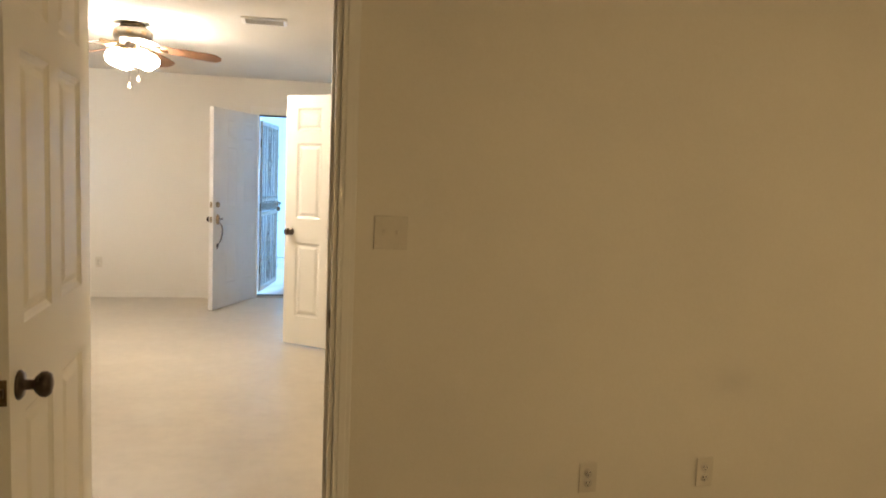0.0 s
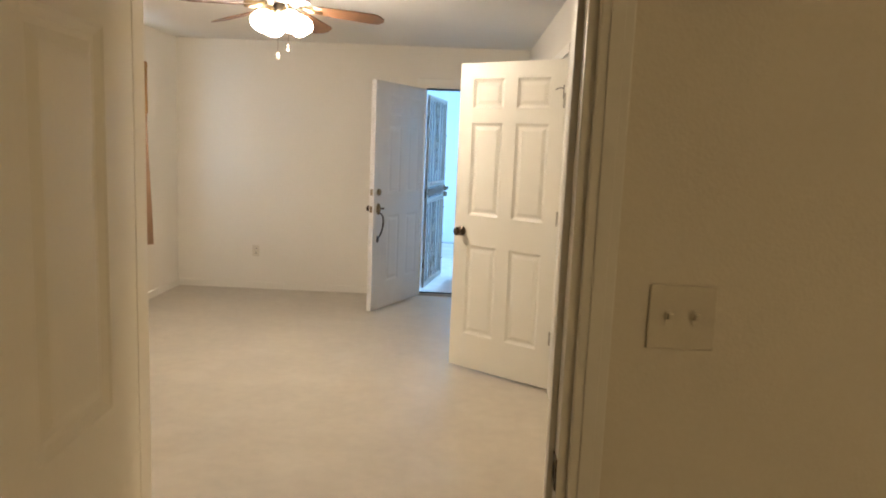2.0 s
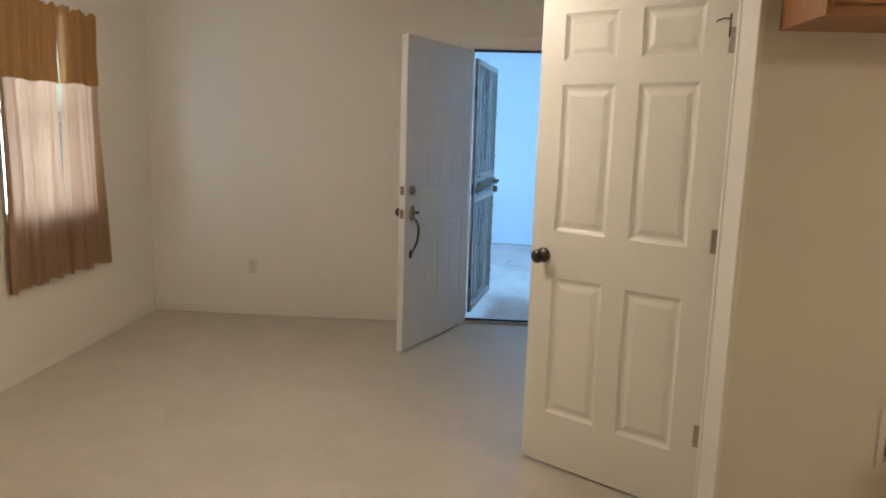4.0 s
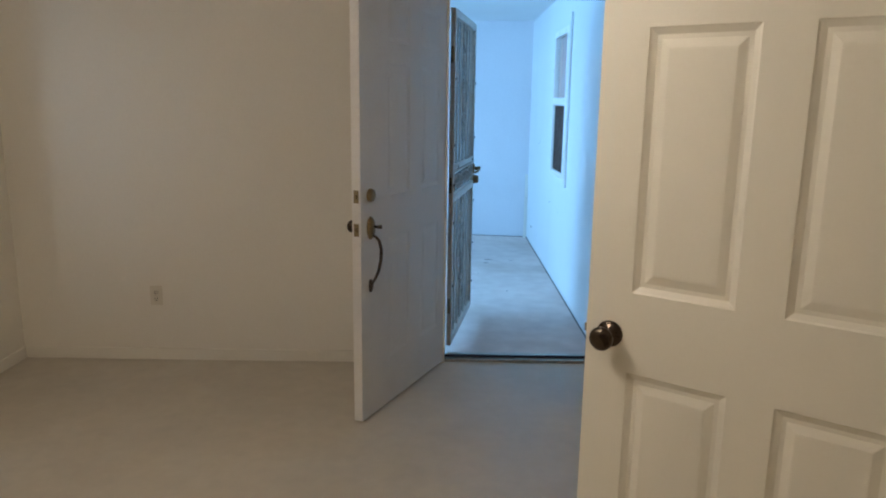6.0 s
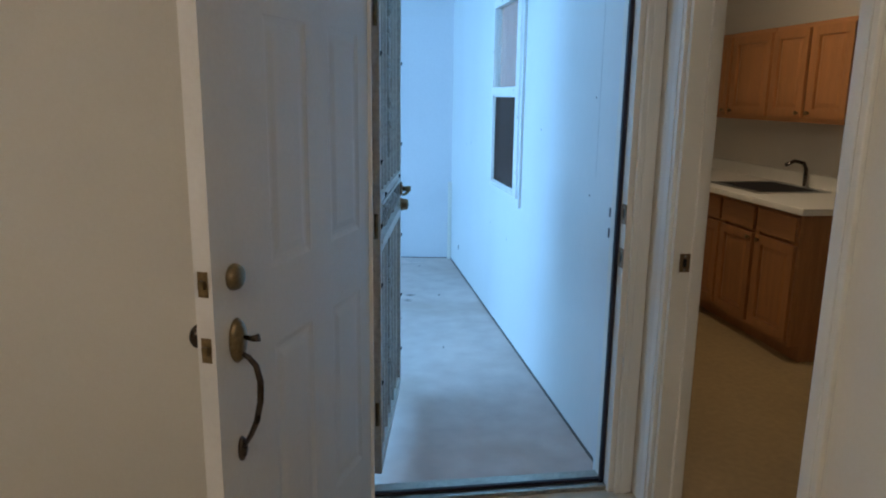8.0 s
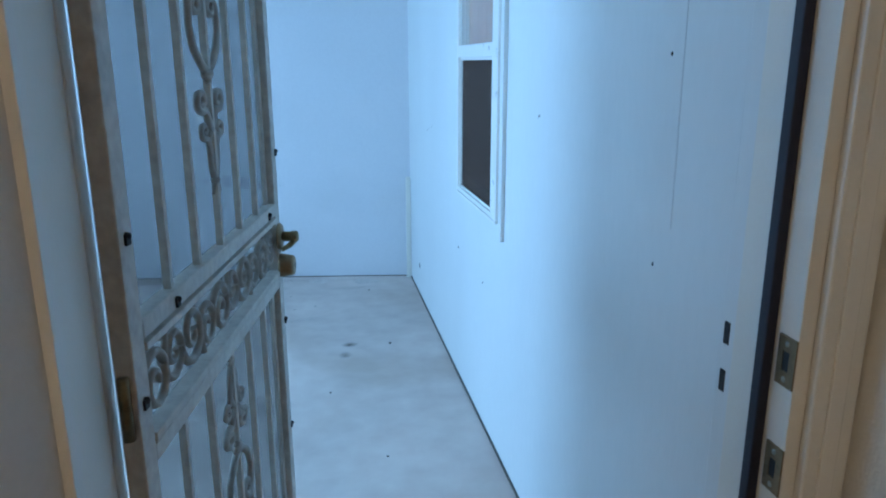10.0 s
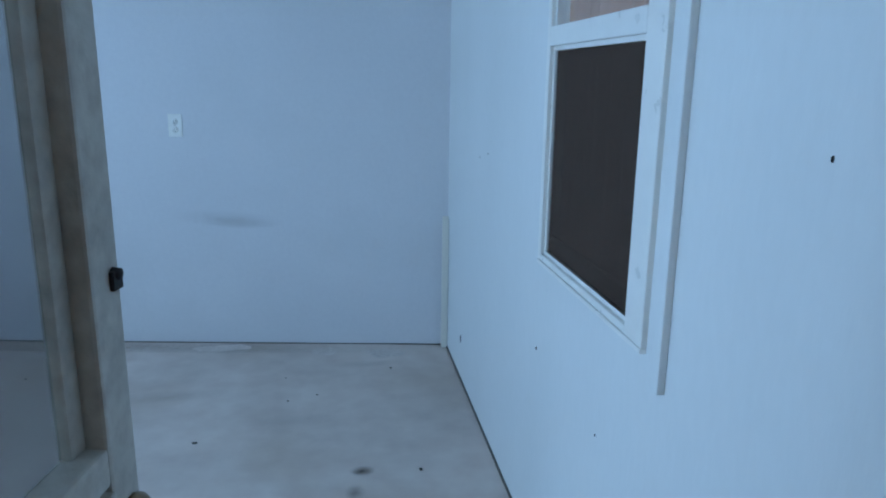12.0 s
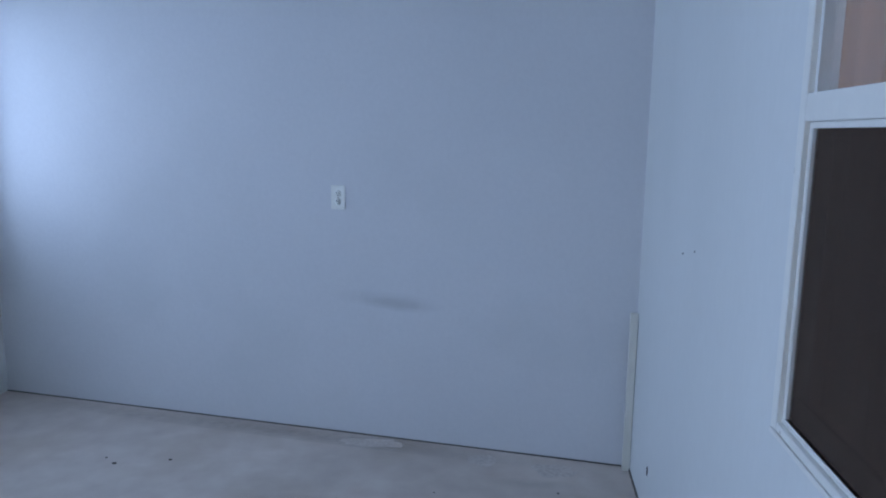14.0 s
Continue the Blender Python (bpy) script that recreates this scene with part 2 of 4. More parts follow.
def tube(bm, points, radius, segs=8, flat=1.0):
    """A round bar along points; flat under 1 squashes it across its plane."""
    pts = [Vector(p) for p in points]
    rings, up = [], None
    for k, p in enumerate(pts):
        ahead = (pts[min(k + 1, len(pts) - 1)] - pts[max(k - 1, 0)]).normalized()
        if up is None:
            up = Vector((0, 1, 0)) if abs(ahead.y) < 0.9 else Vector((1, 0, 0))
        up = (up - ahead * up.dot(ahead)).normalized()
        side = ahead.cross(up)
        r = radius(k / (len(pts) - 1)) if callable(radius) else radius
        rings.append([bm.verts.new(p + (up * math.cos(math.tau * s / segs) * flat + side * math.sin(math.tau * s / segs)) * r) for s in range(segs)])
    for a, b in zip(rings, rings[1:]):
        for s in range(segs):
            bm.faces.new((a[s], a[(s + 1) % segs], b[(s + 1) % segs], b[s])).smooth = True
    bm.faces.new(rings[0][::-1])
    bm.faces.new(rings[-1])
    return bm


def finish(name, bm, material, smooth=False):
    bmesh.ops.recalc_face_normals(bm, faces=bm.faces)
    me = bpy.data.meshes.new(name)
    bm.to_mesh(me)
    bm.free()
    me.materials.append(material)
    if smooth:
        for p in me.polygons:
            p.use_smooth = True
    return me


def part(name, bm, material, parent, label=""):
    ob = new(name, finish(name, bm, material))
    ob.parent = parent
    return tagged(ob, label) if label else ob


def shared(name, mesh, parent, m):
    ob = new(name, mesh)
    ob.parent = parent
    ob.matrix_basis = m
    return ob


def thing(name, label, category, m=None, group=""):
    ob = new(name)
    if m is not None:
        ob.matrix_basis = m
    return tagged(ob, label, category, group)


def single(name, bm, material, label, category, group=""):
    return tagged(new(name, finish(name, bm, material)), label, category, group)


def structure(name, bm, material, label, category):
    return tagged(new(name, finish(name, bm, material)), label, category, kind="structure")


def pierced(axis, f0, f1, a0, a1, z0, z1, holes=()):
    """A wall as one closed mesh: axis is the one it is thin along (from f0 to f1); holes of (a0, a1, z0, z1) go right through."""
    bm = bmesh.new()
    us = sorted({a0, a1, *(v for h in holes for v in h[:2] if a0 < v < a1)})
    vs = sorted({z0, z1, *(v for h in holes for v in h[2:] if z0 < v < z1)})
    solid = [[not any(h[0] < (u + u2) / 2 < h[1] and h[2] < (v + v2) / 2 < h[3] for h in holes) for v, v2 in zip(vs, vs[1:])] for u, u2 in zip(us, us[1:])]
    cache = {}

    def vert(u, f, v):
        if (u, f, v) not in cache:
            cache[u, f, v] = bm.verts.new((f, u, v) if axis == "x" else (u, f, v))
        return cache[u, f, v]

    def full(i, j):
        return 0 <= i < len(us) - 1 and 0 <= j < len(vs) - 1 and solid[i][j]

    for i in range(len(us) - 1):
        for j in range(len(vs) - 1):
            if not solid[i][j]:
                continue
            ua, ub, va, vb = us[i], us[i + 1], vs[j], vs[j + 1]
            for f in (f0, f1):
                bm.faces.new([vert(ua, f, va), vert(ub, f, va), vert(ub, f, vb), vert(ua, f, vb)])
            for ok, (p, q) in ((full(i - 1, j), ((ua, va), (ua, vb))), (full(i + 1, j), ((ub, va), (ub, vb))), (full(i, j - 1), ((ua, va), (ub, va))), (full(i, j + 1), ((ua, vb), (ub, vb)))):
                if not ok:
                    bm.faces.new([vert(p[0], f0, p[1]), vert(q[0], f0, q[1]), vert(q[0], f1, q[1]), vert(p[0], f1, p[1])])
    return bm


# ---- the plan, in metres ----
H = 2.44
BED_Y0, BED_Y1 = 2.03, 2.14
BED_L, BED_R = -0.936, -0.117
LEFT = -3.14
ENTRY_Y0, ENTRY_Y1 = 7.872, 8.0
ENTRY_L, ENTRY_R = -0.72, 0.213
HALL_X0, HALL_X1 = 0.285, 0.39
LAUNDRY_Y0, LAUNDRY_Y1 = 4.925, 5.03
PORCH_X = 0.236
SKEW = -0.137


def back_y(x):
    return 12.0 + SKEW * (x - PORCH_X)


# ---- structure ----
structure("floor", boxed(-3.3, 3.7, -2.3, 7.94, -0.12, 0.0), VINYL, "pale beige mottled vinyl sheet floor", "floor")
structure("floor_back_kitchen", boxed(0.385, 2.40, 6.06, 12.15, -0.12, 0.004), KITCHEN_VINYL, "tan vinyl kitchen floor", "floor")
structure("ceiling", boxed(-3.3, 3.7, -2.3, 7.975, H, H + 0.1), CEIL_PAINT, "white textured plaster ceiling", "ceiling")
structure("ceiling_back_kitchen", boxed(0.34, 2.45, 7.975, 12.2, 2.36, 2.54), CEIL_PAINT, "white textured kitchen ceiling", "ceiling")
structure("wall_bedroom", pierced("y", BED_Y0, BED_Y1, -3.14, 3.6, 0, H, [(BED_L, BED_R, -1, 2.06)]), BED_PAINT, "cream painted partition wall with a doorway", "wall")
structure("wall_left", pierced("x", LEFT - 0.13, LEFT, -2.2, 8.04, 0, H, [(6.2, 7.06, 0.90, 2.06)]), PAINT, "off-white drywall wall with a window opening", "wall")
structure("wall_entry", pierced("y", ENTRY_Y0, ENTRY_Y1, LEFT, 0.39, -0.12, H, [(ENTRY_L, ENTRY_R, -0.02, 2.075)]), PAINT, "off-white drywall wall with the entry doorway", "wall")
structure("wall_hall", pierced("x", HALL_X0, HALL_X1, LAUNDRY_Y1, ENTRY_Y0, 0, H, [(5.13, 5.93, -1, 2.075), (6.93, 7.70, -1, 2.06)]), PAINT, "off-white partition with closet and kitchen doorways", "wall")
structure("wall_laundry", pierced("y", LAUNDRY_Y0, LAUNDRY_Y1, HALL_X0, 3.6, 0, H, [(0.82, 0.995, 0.385, 0.555)]), PAINT, "off-white wall with a recessed washer box", "wall")
structure("wall_closet", pierced("y", 6.02, 6.10, HALL_X1, 2.45, 0, H), PAINT, "plain wall that closes the closet", "wall")
structure("wall_closet_end", pierced("x", 1.3, 1.38, LAUNDRY_Y1, 6.02, 0, H), PAINT, "plain end wall of the closet", "wall")
structure("wall_right", pierced("x", 3.6, 3.7, -2.2, 6.1, 0, H), PAINT, "plain off-white wall", "wall")
structure("wall_bedroom_back", pierced("y", -2.3, -2.2, -3.14, 3.7, 0, H), BED_PAINT, "plain cream wall", "wall")
structure("wall_kitchen_right", pierced("x", 2.33, 2.45, 6.1, 12.2, 0, 2.54), PAINT, "off-white kitchen wall", "wall")
structure("wall_kitchen_end", pierced("y", 12.08, 12.2, 0.36, 2.33, 0, 2.54, [(1.68, 2.12, 0.98, 1.62)]), PAINT, "off-white kitchen end wall with a small window", "wall")
structure("wall_porch_right", pierced("x", PORCH_X, 0.36, ENTRY_Y1, 12.3, -0.12, 2.5, [(9.62, 10.25, 0.93, 2.05)]), PORCH_WALL, "white painted panel wall of the porch", "wall")
structure("wall_porch_left", pierced("x", LEFT - 0.13, LEFT, ENTRY_Y1, 12.8, -0.12, 2.5, [(11.3, 12.3, 1.0, 2.1), (8.25, 9.95, 1.0, 2.1)]), PORCH_WALL, "white porch wall with two window openings", "wall")

bm = bmesh.new()
corners = [(LEFT, back_y(LEFT)), (PORCH_X + 0.12, back_y(PORCH_X + 0.12)), (PORCH_X + 0.12, back_y(PORCH_X) + 0.1), (LEFT, back_y(LEFT) + 0.1)]
lo = [bm.verts.new((x, y, -0.015)) for x, y in corners]
hi = [bm.verts.new((x, y, 2.5)) for x, y in corners]
bm.faces.new(lo), bm.faces.new(hi)
for k in range(4):
    bm.faces.new((lo[k], lo[(k + 1) % 4], hi[(k + 1) % 4], hi[k]))
structure("wall_porch_back", bm, PORCH_BACK, "pale grey-white painted porch end wall, scuffed", "wall")
structure("porch_floor", boxed(LEFT, PORCH_X, 7.94, 12.9, -0.14, -0.02), CONCRETE, "grey stained concrete porch slab", "floor")
structure("porch_ceiling", boxed(LEFT, PORCH_X, ENTRY_Y1, 12.9, 2.36, 2.5), PORCH_WALL, "white boarded porch ceiling", "ceiling")
structure("roof", boxed(-3.6, 4.0, -2.6, 13.2, 2.56, 2.66), ROOFING, "dark felt roof deck", "roof")
structure("ground", boxed(-400, 400, -400, 400, -0.3, -0.16), SOIL, "dry bare ground round the house", "ground")


def casing(name, axis, face, side, a0, a1, top, width=0.058, thick=0.016):
    """Door trim: two uprights and a head on the wall face at that place; side is +1 or -1, the way it stands proud."""
    f0, f1 = face, face + side * thick
    for u0, u1, z0, z1 in ((a0 - width, a0, 0.0, top + width), (a1, a1 + width, 0.0, top + width), (a0, a1, top, top + width)):
        bm = bmesh.new()
        lo_, hi_ = min(f0, f1), max(f0, f1)
        if axis == "y":
            box(bm, u0, u1, lo_, hi_, z0, z1, 0.004)
            c = (u0 + u1) / 2
            if z0 == 0.0:
                box(bm, c - 0.012, c + 0.012, min(f1, f1 + side * 0.004), max(f1, f1 + side * 0.004), z0, z1 - 0.01, 0.0015)
        else:
            box(bm, lo_, hi_, u0, u1, z0, z1, 0.004)
            c = (u0 + u1) / 2
            if z0 == 0.0:
                box(bm, min(f1, f1 + side * 0.004), max(f1, f1 + side * 0.004), c - 0.012, c + 0.012, z0, z1 - 0.01, 0.0015)
        structure(name, bm, TRIM_PAINT, "white painted door casing", "trim")


def jamb(name, axis, f0, f1, a0, a1, top, thick=0.018, stop=None):
    """The lining of a doorway, with a door stop."""
    for u0, u1, z0, z1 in ((a0, a0 + thick, 0, top), (a1 - thick, a1, 0, top), (a0 + thick, a1 - thick, top - thick, top)):
        bm = bmesh.new()
        a = (u0, u1, f0, f1) if axis == "y" else (f0, f1, u0, u1)
        box(bm, *a, z0, z1, 0.002)
        structure(name, bm, TRIM_PAINT, "white painted door jamb", "trim")
    if stop:
        for u0, u1, z0, z1 in ((a0 + thick, a0 + thick + 0.012, 0, top - thick), (a1 - thick - 0.012, a1 - thick, 0, top - thick)):
            a = (u0, u1, *stop) if axis == "y" else (*stop, u0, u1)
            structure(name, boxed(*a, z0, z1, bevel=0.002), TRIM_PAINT, "white door stop strip", "trim")


jamb("doorway_lining_bedroom", "y", BED_Y0 - 0.002, BED_Y1 + 0.002, BED_L, BED_R, 2.06, stop=(2.07, 2.10))
casing("door_trim_bedroom", "y", BED_Y0, -1, BED_L, BED_R, 2.06)
casing("door_trim_room", "y", BED_Y1, 1, BED_L, BED_R, 2.06)
jamb("doorway_lining_closet", "x", HALL_X0 - 0.002, HALL_X1 + 0.002, 5.13, 5.93, 2.075)
casing("door_trim_closet", "x", HALL_X0, -1, 5.13, 5.93, 2.075)
jamb("doorway_lining_kitchen", "x", HALL_X0 - 0.002, HALL_X1 + 0.002, 6.93, 7.70, 2.06, stop=(0.345, 0.375))
casing("door_trim_kitchen", "x", HALL_X0, -1, 6.93, 7.70, 2.06, width=0.062)
jamb("doorway_lining_entry", "y", ENTRY_Y0 - 0.002, ENTRY_Y1 + 0.012, ENTRY_L, ENTRY_R, 2.075, thick=0.022)
casing("door_trim_entry", "y", ENTRY_Y0, -1, ENTRY_L, ENTRY_R, 2.075, width=0.066)
structure("weatherstrip", boxed(ENTRY_R - 0.038, ENTRY_R - 0.022, 7.916, 7.936, 0.0, 2.05, bevel=0.003), NAVY, "dark foam weatherstrip on the entry jamb", "trim")
structure("weatherstrip", boxed(ENTRY_L + 0.022, ENTRY_R - 0.038, 7.916, 7.936, 2.035, 2.053, bevel=0.003), NAVY, "dark foam weatherstrip on the entry head", "trim")
structure("security_door_frame", boxed(ENTRY_R - 0.013, ENTRY_R + 0.020, 8.013, 8.062, -0.02, 2.06, bevel=0.003), PORCH_WALL, "white metal security door frame post", "trim")
structure("security_door_frame", boxed(ENTRY_L - 0.03, ENTRY_L + 0.024, 8.013, 8.05, -0.02, 2.06, bevel=0.003), PORCH_WALL, "white metal security door frame post", "trim")
structure("threshold", boxed(ENTRY_L + 0.02, ENTRY_R - 0.02, 7.89, 8.012, -0.005, 0.018, bevel=0.005), STEEL, "worn metal door threshold", "threshold")
structure("threshold_seal", boxed(ENTRY_L + 0.02, ENTRY_R - 0.02, 7.925, 7.942, 0.018, 0.03, bevel=0.003), NAVY, "dark rubber threshold seal", "threshold")

for x0, x1, y0, y1 in ((LEFT, LEFT + 0.012, BED_Y1, ENTRY_Y0), (LEFT + 0.012, ENTRY_L - 0.07, ENTRY_Y0 - 0.012, ENTRY_Y0), (HALL_X0 - 0.0, 1.315, LAUNDRY_Y0 - 0.012, LAUNDRY_Y0),
                       (LEFT, BED_L - 0.06, BED_Y1, BED_Y1 + 0.012), (BED_R + 0.06, 3.6, BED_Y0 - 0.012, BED_Y0), (HALL_X0 - 0.012, HALL_X0, 5.99, 6.866)):
    structure("baseboard", boxed(x0, x1, y0, y1, 0.0, 0.068, bevel=0.004), PAINT, "low painted baseboard in the wall colour", "baseboard")
structure("corner_bead", boxed(HALL_X0 - 0.018, HALL_X0 - 0.001, LAUNDRY_Y0 - 0.014, 5.07, 0.0, 2.2, bevel=0.004), TRIM_PAINT, "white trim on the wall end beside the closet door", "trim")

# ---- doors ----
ROWS = ((0.25, 0.855), (1.055, 1.66), (1.755, 1.94))


def knob_shape():
    return [(0, 0), (0.033, 0), (0.033, 0.004), (0.028, 0.009), (0.012, 0.012), (0.011, 0.03), (0.02, 0.036), (0.0285, 0.046), (0.029, 0.056), (0.024, 0.064), (0.012, 0.068), (0, 0.069)]


def six_panel_door(name, label, m, w, h, t, paint, relief, lift=0.012, category="door", cols=((0.11, 0.345), (0.445, 0.68))):
    """A moulded six-panel door. Local x runs from the hinge to the free edge, y = 0 is one face and y = -t the other."""
    door = thing(name, label, category, m)
    sy = h / 2.03
    holes = [(a, b, r0 * sy, r1 * sy) for a, b in cols for r0, r1 in ROWS]
    bm = pierced("y", -t, 0.0, 0.0, w, lift, lift + h, holes)
    outer = [e for e in bm.edges if all((abs(v.co.x) < 1e-6 or abs(v.co.x - w) < 1e-6) for v in e.verts)]
    bmesh.ops.bevel(bm, geom=outer, offset=0.002, segments=1, affect="EDGES")
    part("slab", bm, paint, door)
    steps = ((0.0, 0.0), (0.004, 0.35), (0.016, 1.0), (0.026, 1.0), (0.045, 0.30), (0.05, 0.25))
    made = {}
    for a, b, z0, z1 in holes:
        key = (round(b - a, 4), round(z1 - z0, 4))
        if key not in made:
            bm = bmesh.new()
            for face, sign in ((0.0, -1), (-t, 1)):
                loops = []
                for inset, deep in steps:
                    y = face + sign * deep * relief
                    loops.append([bm.verts.new((x, y, z)) for x, z in ((inset, inset), (b - a - inset, inset), (b - a - inset, z1 - z0 - inset), (inset, z1 - z0 - inset))])
                for p, q in zip(loops, loops[1:]):
                    for k in range(4):
                        bm.faces.new((p[k], p[(k + 1) % 4], q[(k + 1) % 4], q[k]))
                bm.faces.new(loops[-1])
            made[key] = finish("panel", bm, paint)
        shared("panel", made[key], door, Matrix.Translation((a, 0, z0)))
    return door


def door_knobs(door, x, z, t, metal):
    turn_out = pose(0, 0, 0, -90, 0, 0)
    part("knob", lathe(knob_shape(), 20, Matrix.Translation((x, 0, z)) @ turn_out), metal, door, "dark antique metal door knob")
    part("knob", lathe(knob_shape(), 20, Matrix.Translation((x, -t, z)) @ pose(0, 0, 0, 90, 0, 0)), metal, door, "dark antique metal door knob")


def edge_plate(door, w, z, t, metal, hh=0.057):
    bm = boxed(w - 0.001, w + 0.0015, -t / 2 - 0.0125, -t / 2 + 0.0125, z - hh / 2, z + hh / 2, bevel=0.0007)
    box(bm, w, w + 0.011, -t / 2 - 0.007, -t / 2 + 0.007, z - 0.010, z + 0.010, 0.002)
    part("latch_plate", bm, metal, door, "worn brass latch plate")


def hinges(door, t, y, zs, metal):
    for z in zs:
        bm = lathe([(0, -0.046), (0.006, -0.046), (0.006, 0.046), (0, 0.046)], 10, Matrix.Translation((-0.004, y, z)))
        box(bm, -0.002, 0.022, y - 0.0015 if y > -t / 2 else y, y if y > -t / 2 else y + 0.0015, z - 0.044, z + 0.044)
        part("hinge", bm, metal, door, "brass butt hinge")


closet_door = six_panel_door("door_closet", "white six-panel interior door standing half open", pose(0.279, 5.157, 0, 0, 0, 143.6), 0.79, 2.03, 0.035, DOOR_PAINT, 0.009)
door_knobs(closet_door, 0.728, 0.945, 0.035, PEWTER)
edge_plate(closet_door, 0.79, 0.945, 0.035, BRASS)
hinges(closet_door, 0.035, 0.002, (0.34, 1.09, 1.80), STEEL)
bm = bmesh.new()
tube(bm, [(0.022, 0.004, 1.81), (0.022, 0.004, 1.89)], 0.0026, 6)
tube(bm, [(0.022, 0.004, 1.872), (0.04, 0.012, 1.874), (0.06, 0.018, 1.868), (0.066, 0.018, 1.862)], 0.0028, 6)
part("hook_latch", bm, BLACK, closet_door, "black metal hook latch")

bed_door = six_panel_door("door_bedroom", "cream six-panel interior door standing wide open", pose(-0.893, 2.036, 0, 0, 0, -86.2), 0.79, 2.03, 0.035, DOOR_PAINT, 0.009)
door_knobs(bed_door, 0.728, 0.925, 0.035, PEWTER)
edge_plate(bed_door, 0.79, 0.925, 0.035, BRASS)
hinges(bed_door, 0.035, -0.037, (0.28, 1.05, 1.80), BRASS)

entry_door = six_panel_door("door_entry", "white metal six-panel entry door swung open, scuffed", pose(-0.701, 7.89, 0, 0, 0, -114.4), 0.925, 2.03, 0.044, OLD_DOOR_PAINT, 0.0045, cols=((0.105, 0.32), (0.455, 0.67)))
EX = 0.843
part("deadbolt_cylinder", lathe([(0, 0), (0.031, 0), (0.031, 0.006), (0.027, 0.016), (0.02, 0.02), (0.012, 0.021), (0, 0.0215)], 20, Matrix.Translation((EX, 0, 1.075)) @ pose(0, 0, 0, -90, 0, 0)), BRASS, entry_door, "antique brass deadbolt cylinder")
part("deadbolt_turn", lathe([(0, 0), (0.03, 0), (0.03, 0.005), (0.012, 0.009), (0.012, 0.02), (0, 0.021)], 16, Matrix.Translation((EX, -0.044, 1.075)) @ pose(0, 0, 0, 90, 0, 0)), BRASS, entry_door, "antique brass thumb turn")
part("knob", lathe(knob_shape(), 20, Matrix.Translation((EX, -0.044, 0.925)) @ pose(0, 0, 0, 90, 0, 0)), PEWTER, entry_door, "dark antique inner knob")
bm = lathe([(0, 0), (0.03, 0), (0.031, 0.004), (0.026, 0.014), (0.012, 0.02), (0, 0.021)], 20, Matrix.Translation((EX, 0, 0.925)) @ pose(0, 0, 0, -90, 0, 0) @ Matrix.Diagonal((1, 1.75, 1, 1)))
handle = part("handle_plate", bm, BRASS, entry_door, "oval antique brass handle plate")
bm = bmesh.new()
tube(bm, [(EX, 0.015, 0.935), (EX - 0.002, 0.04, 0.932), (EX - 0.004, 0.058, 0.936)], lambda s: 0.005 + 0.005 * s, 8, 0.5)
part("thumb_latch", bm, PEWTER, handle, "dark thumb latch")
bm = bmesh.new()
tube(bm, [(EX, 0.012, 0.895), (EX - 0.001, 0.030, 0.886), (EX - 0.002, 0.047, 0.868), (EX - 0.002, 0.057, 0.83), (EX - 0.001, 0.055, 0.78), (EX, 0.044, 0.73), (EX, 0.028, 0.695), (EX, 0.014, 0.672)], lambda q: 0.0058 + 0.002 * math.sin(math.pi * q), 10)
part("grip", bm, PEWTER, handle, "curved dark bronze door grip")
part("grip_foot", lathe([(0, 0), (0.016, 0), (0.015, 0.006), (0.008, 0.012), (0, 0.013)], 14, Matrix.Translation((EX, 0, 0.655)) @ pose(0, 0, 0, -90, 0, 0) @ Matrix.Diagonal((1, 2.0, 1, 1))), PEWTER, handle)
edge_plate(entry_door, 0.925, 1.075, 0.044, BRASS)
edge_plate(entry_door, 0.925, 0.925, 0.044, BRASS)
hinges(entry_door, 0.044, -0.046, (0.25, 1.02, 1.80), BRASS)


def strike(name, axis, x, y, z, hh=0.07, metal=BRIGHT_BRASS, label="brass strike plate let into the jamb"):
    """A strike plate with its hole, flat on a jamb."""
    ob = thing(name, label, "strike plate")
    if axis == "x":
        bm = pierced("x", x - 0.0025, x, y - 0.018, y + 0.018, z - hh / 2, z + hh / 2, [(y - 0.006, y + 0.008, z - 0.014, z + 0.014)])
        part("plate", bm, metal, ob)
        part("hole", boxed(x - 0.001, x - 0.0004, y - 0.006, y + 0.008, z - 0.014, z + 0.014), BLACK, ob, "dark latch hole")
        for dz in (-hh * 0.36, hh * 0.36):
            part("screw", lathe([(0.0045, 0), (0.004, 0.001), (0, 0.0015)], 10, Matrix.Translation((x - 0.0024, y, z + dz)) @ pose(0, 0, 0, 0, -90, 0)), STEEL, ob)
    else:
        bm = pierced("y", y - 0.0025, y, x - 0.018, x + 0.018, z - hh / 2, z + hh / 2, [(x - 0.007, x + 0.007, z - 0.014, z + 0.014)])
        part("plate", bm, metal, ob)
        part("hole", boxed(x - 0.007, x + 0.007, y - 0.001, y - 0.0004, z - 0.014, z + 0.014), BLACK, ob, "dark latch hole")
        for dz in (-hh * 0.36, hh * 0.36):
            part("screw", lathe([(0.0045, 0), (0.004, 0.001), (0, 0.0015)], 10, Matrix.Translation((x, y - 0.0024, z + dz)) @ pose(0, 0, 0, 90, 0, 0)), STEEL, ob)
    return ob


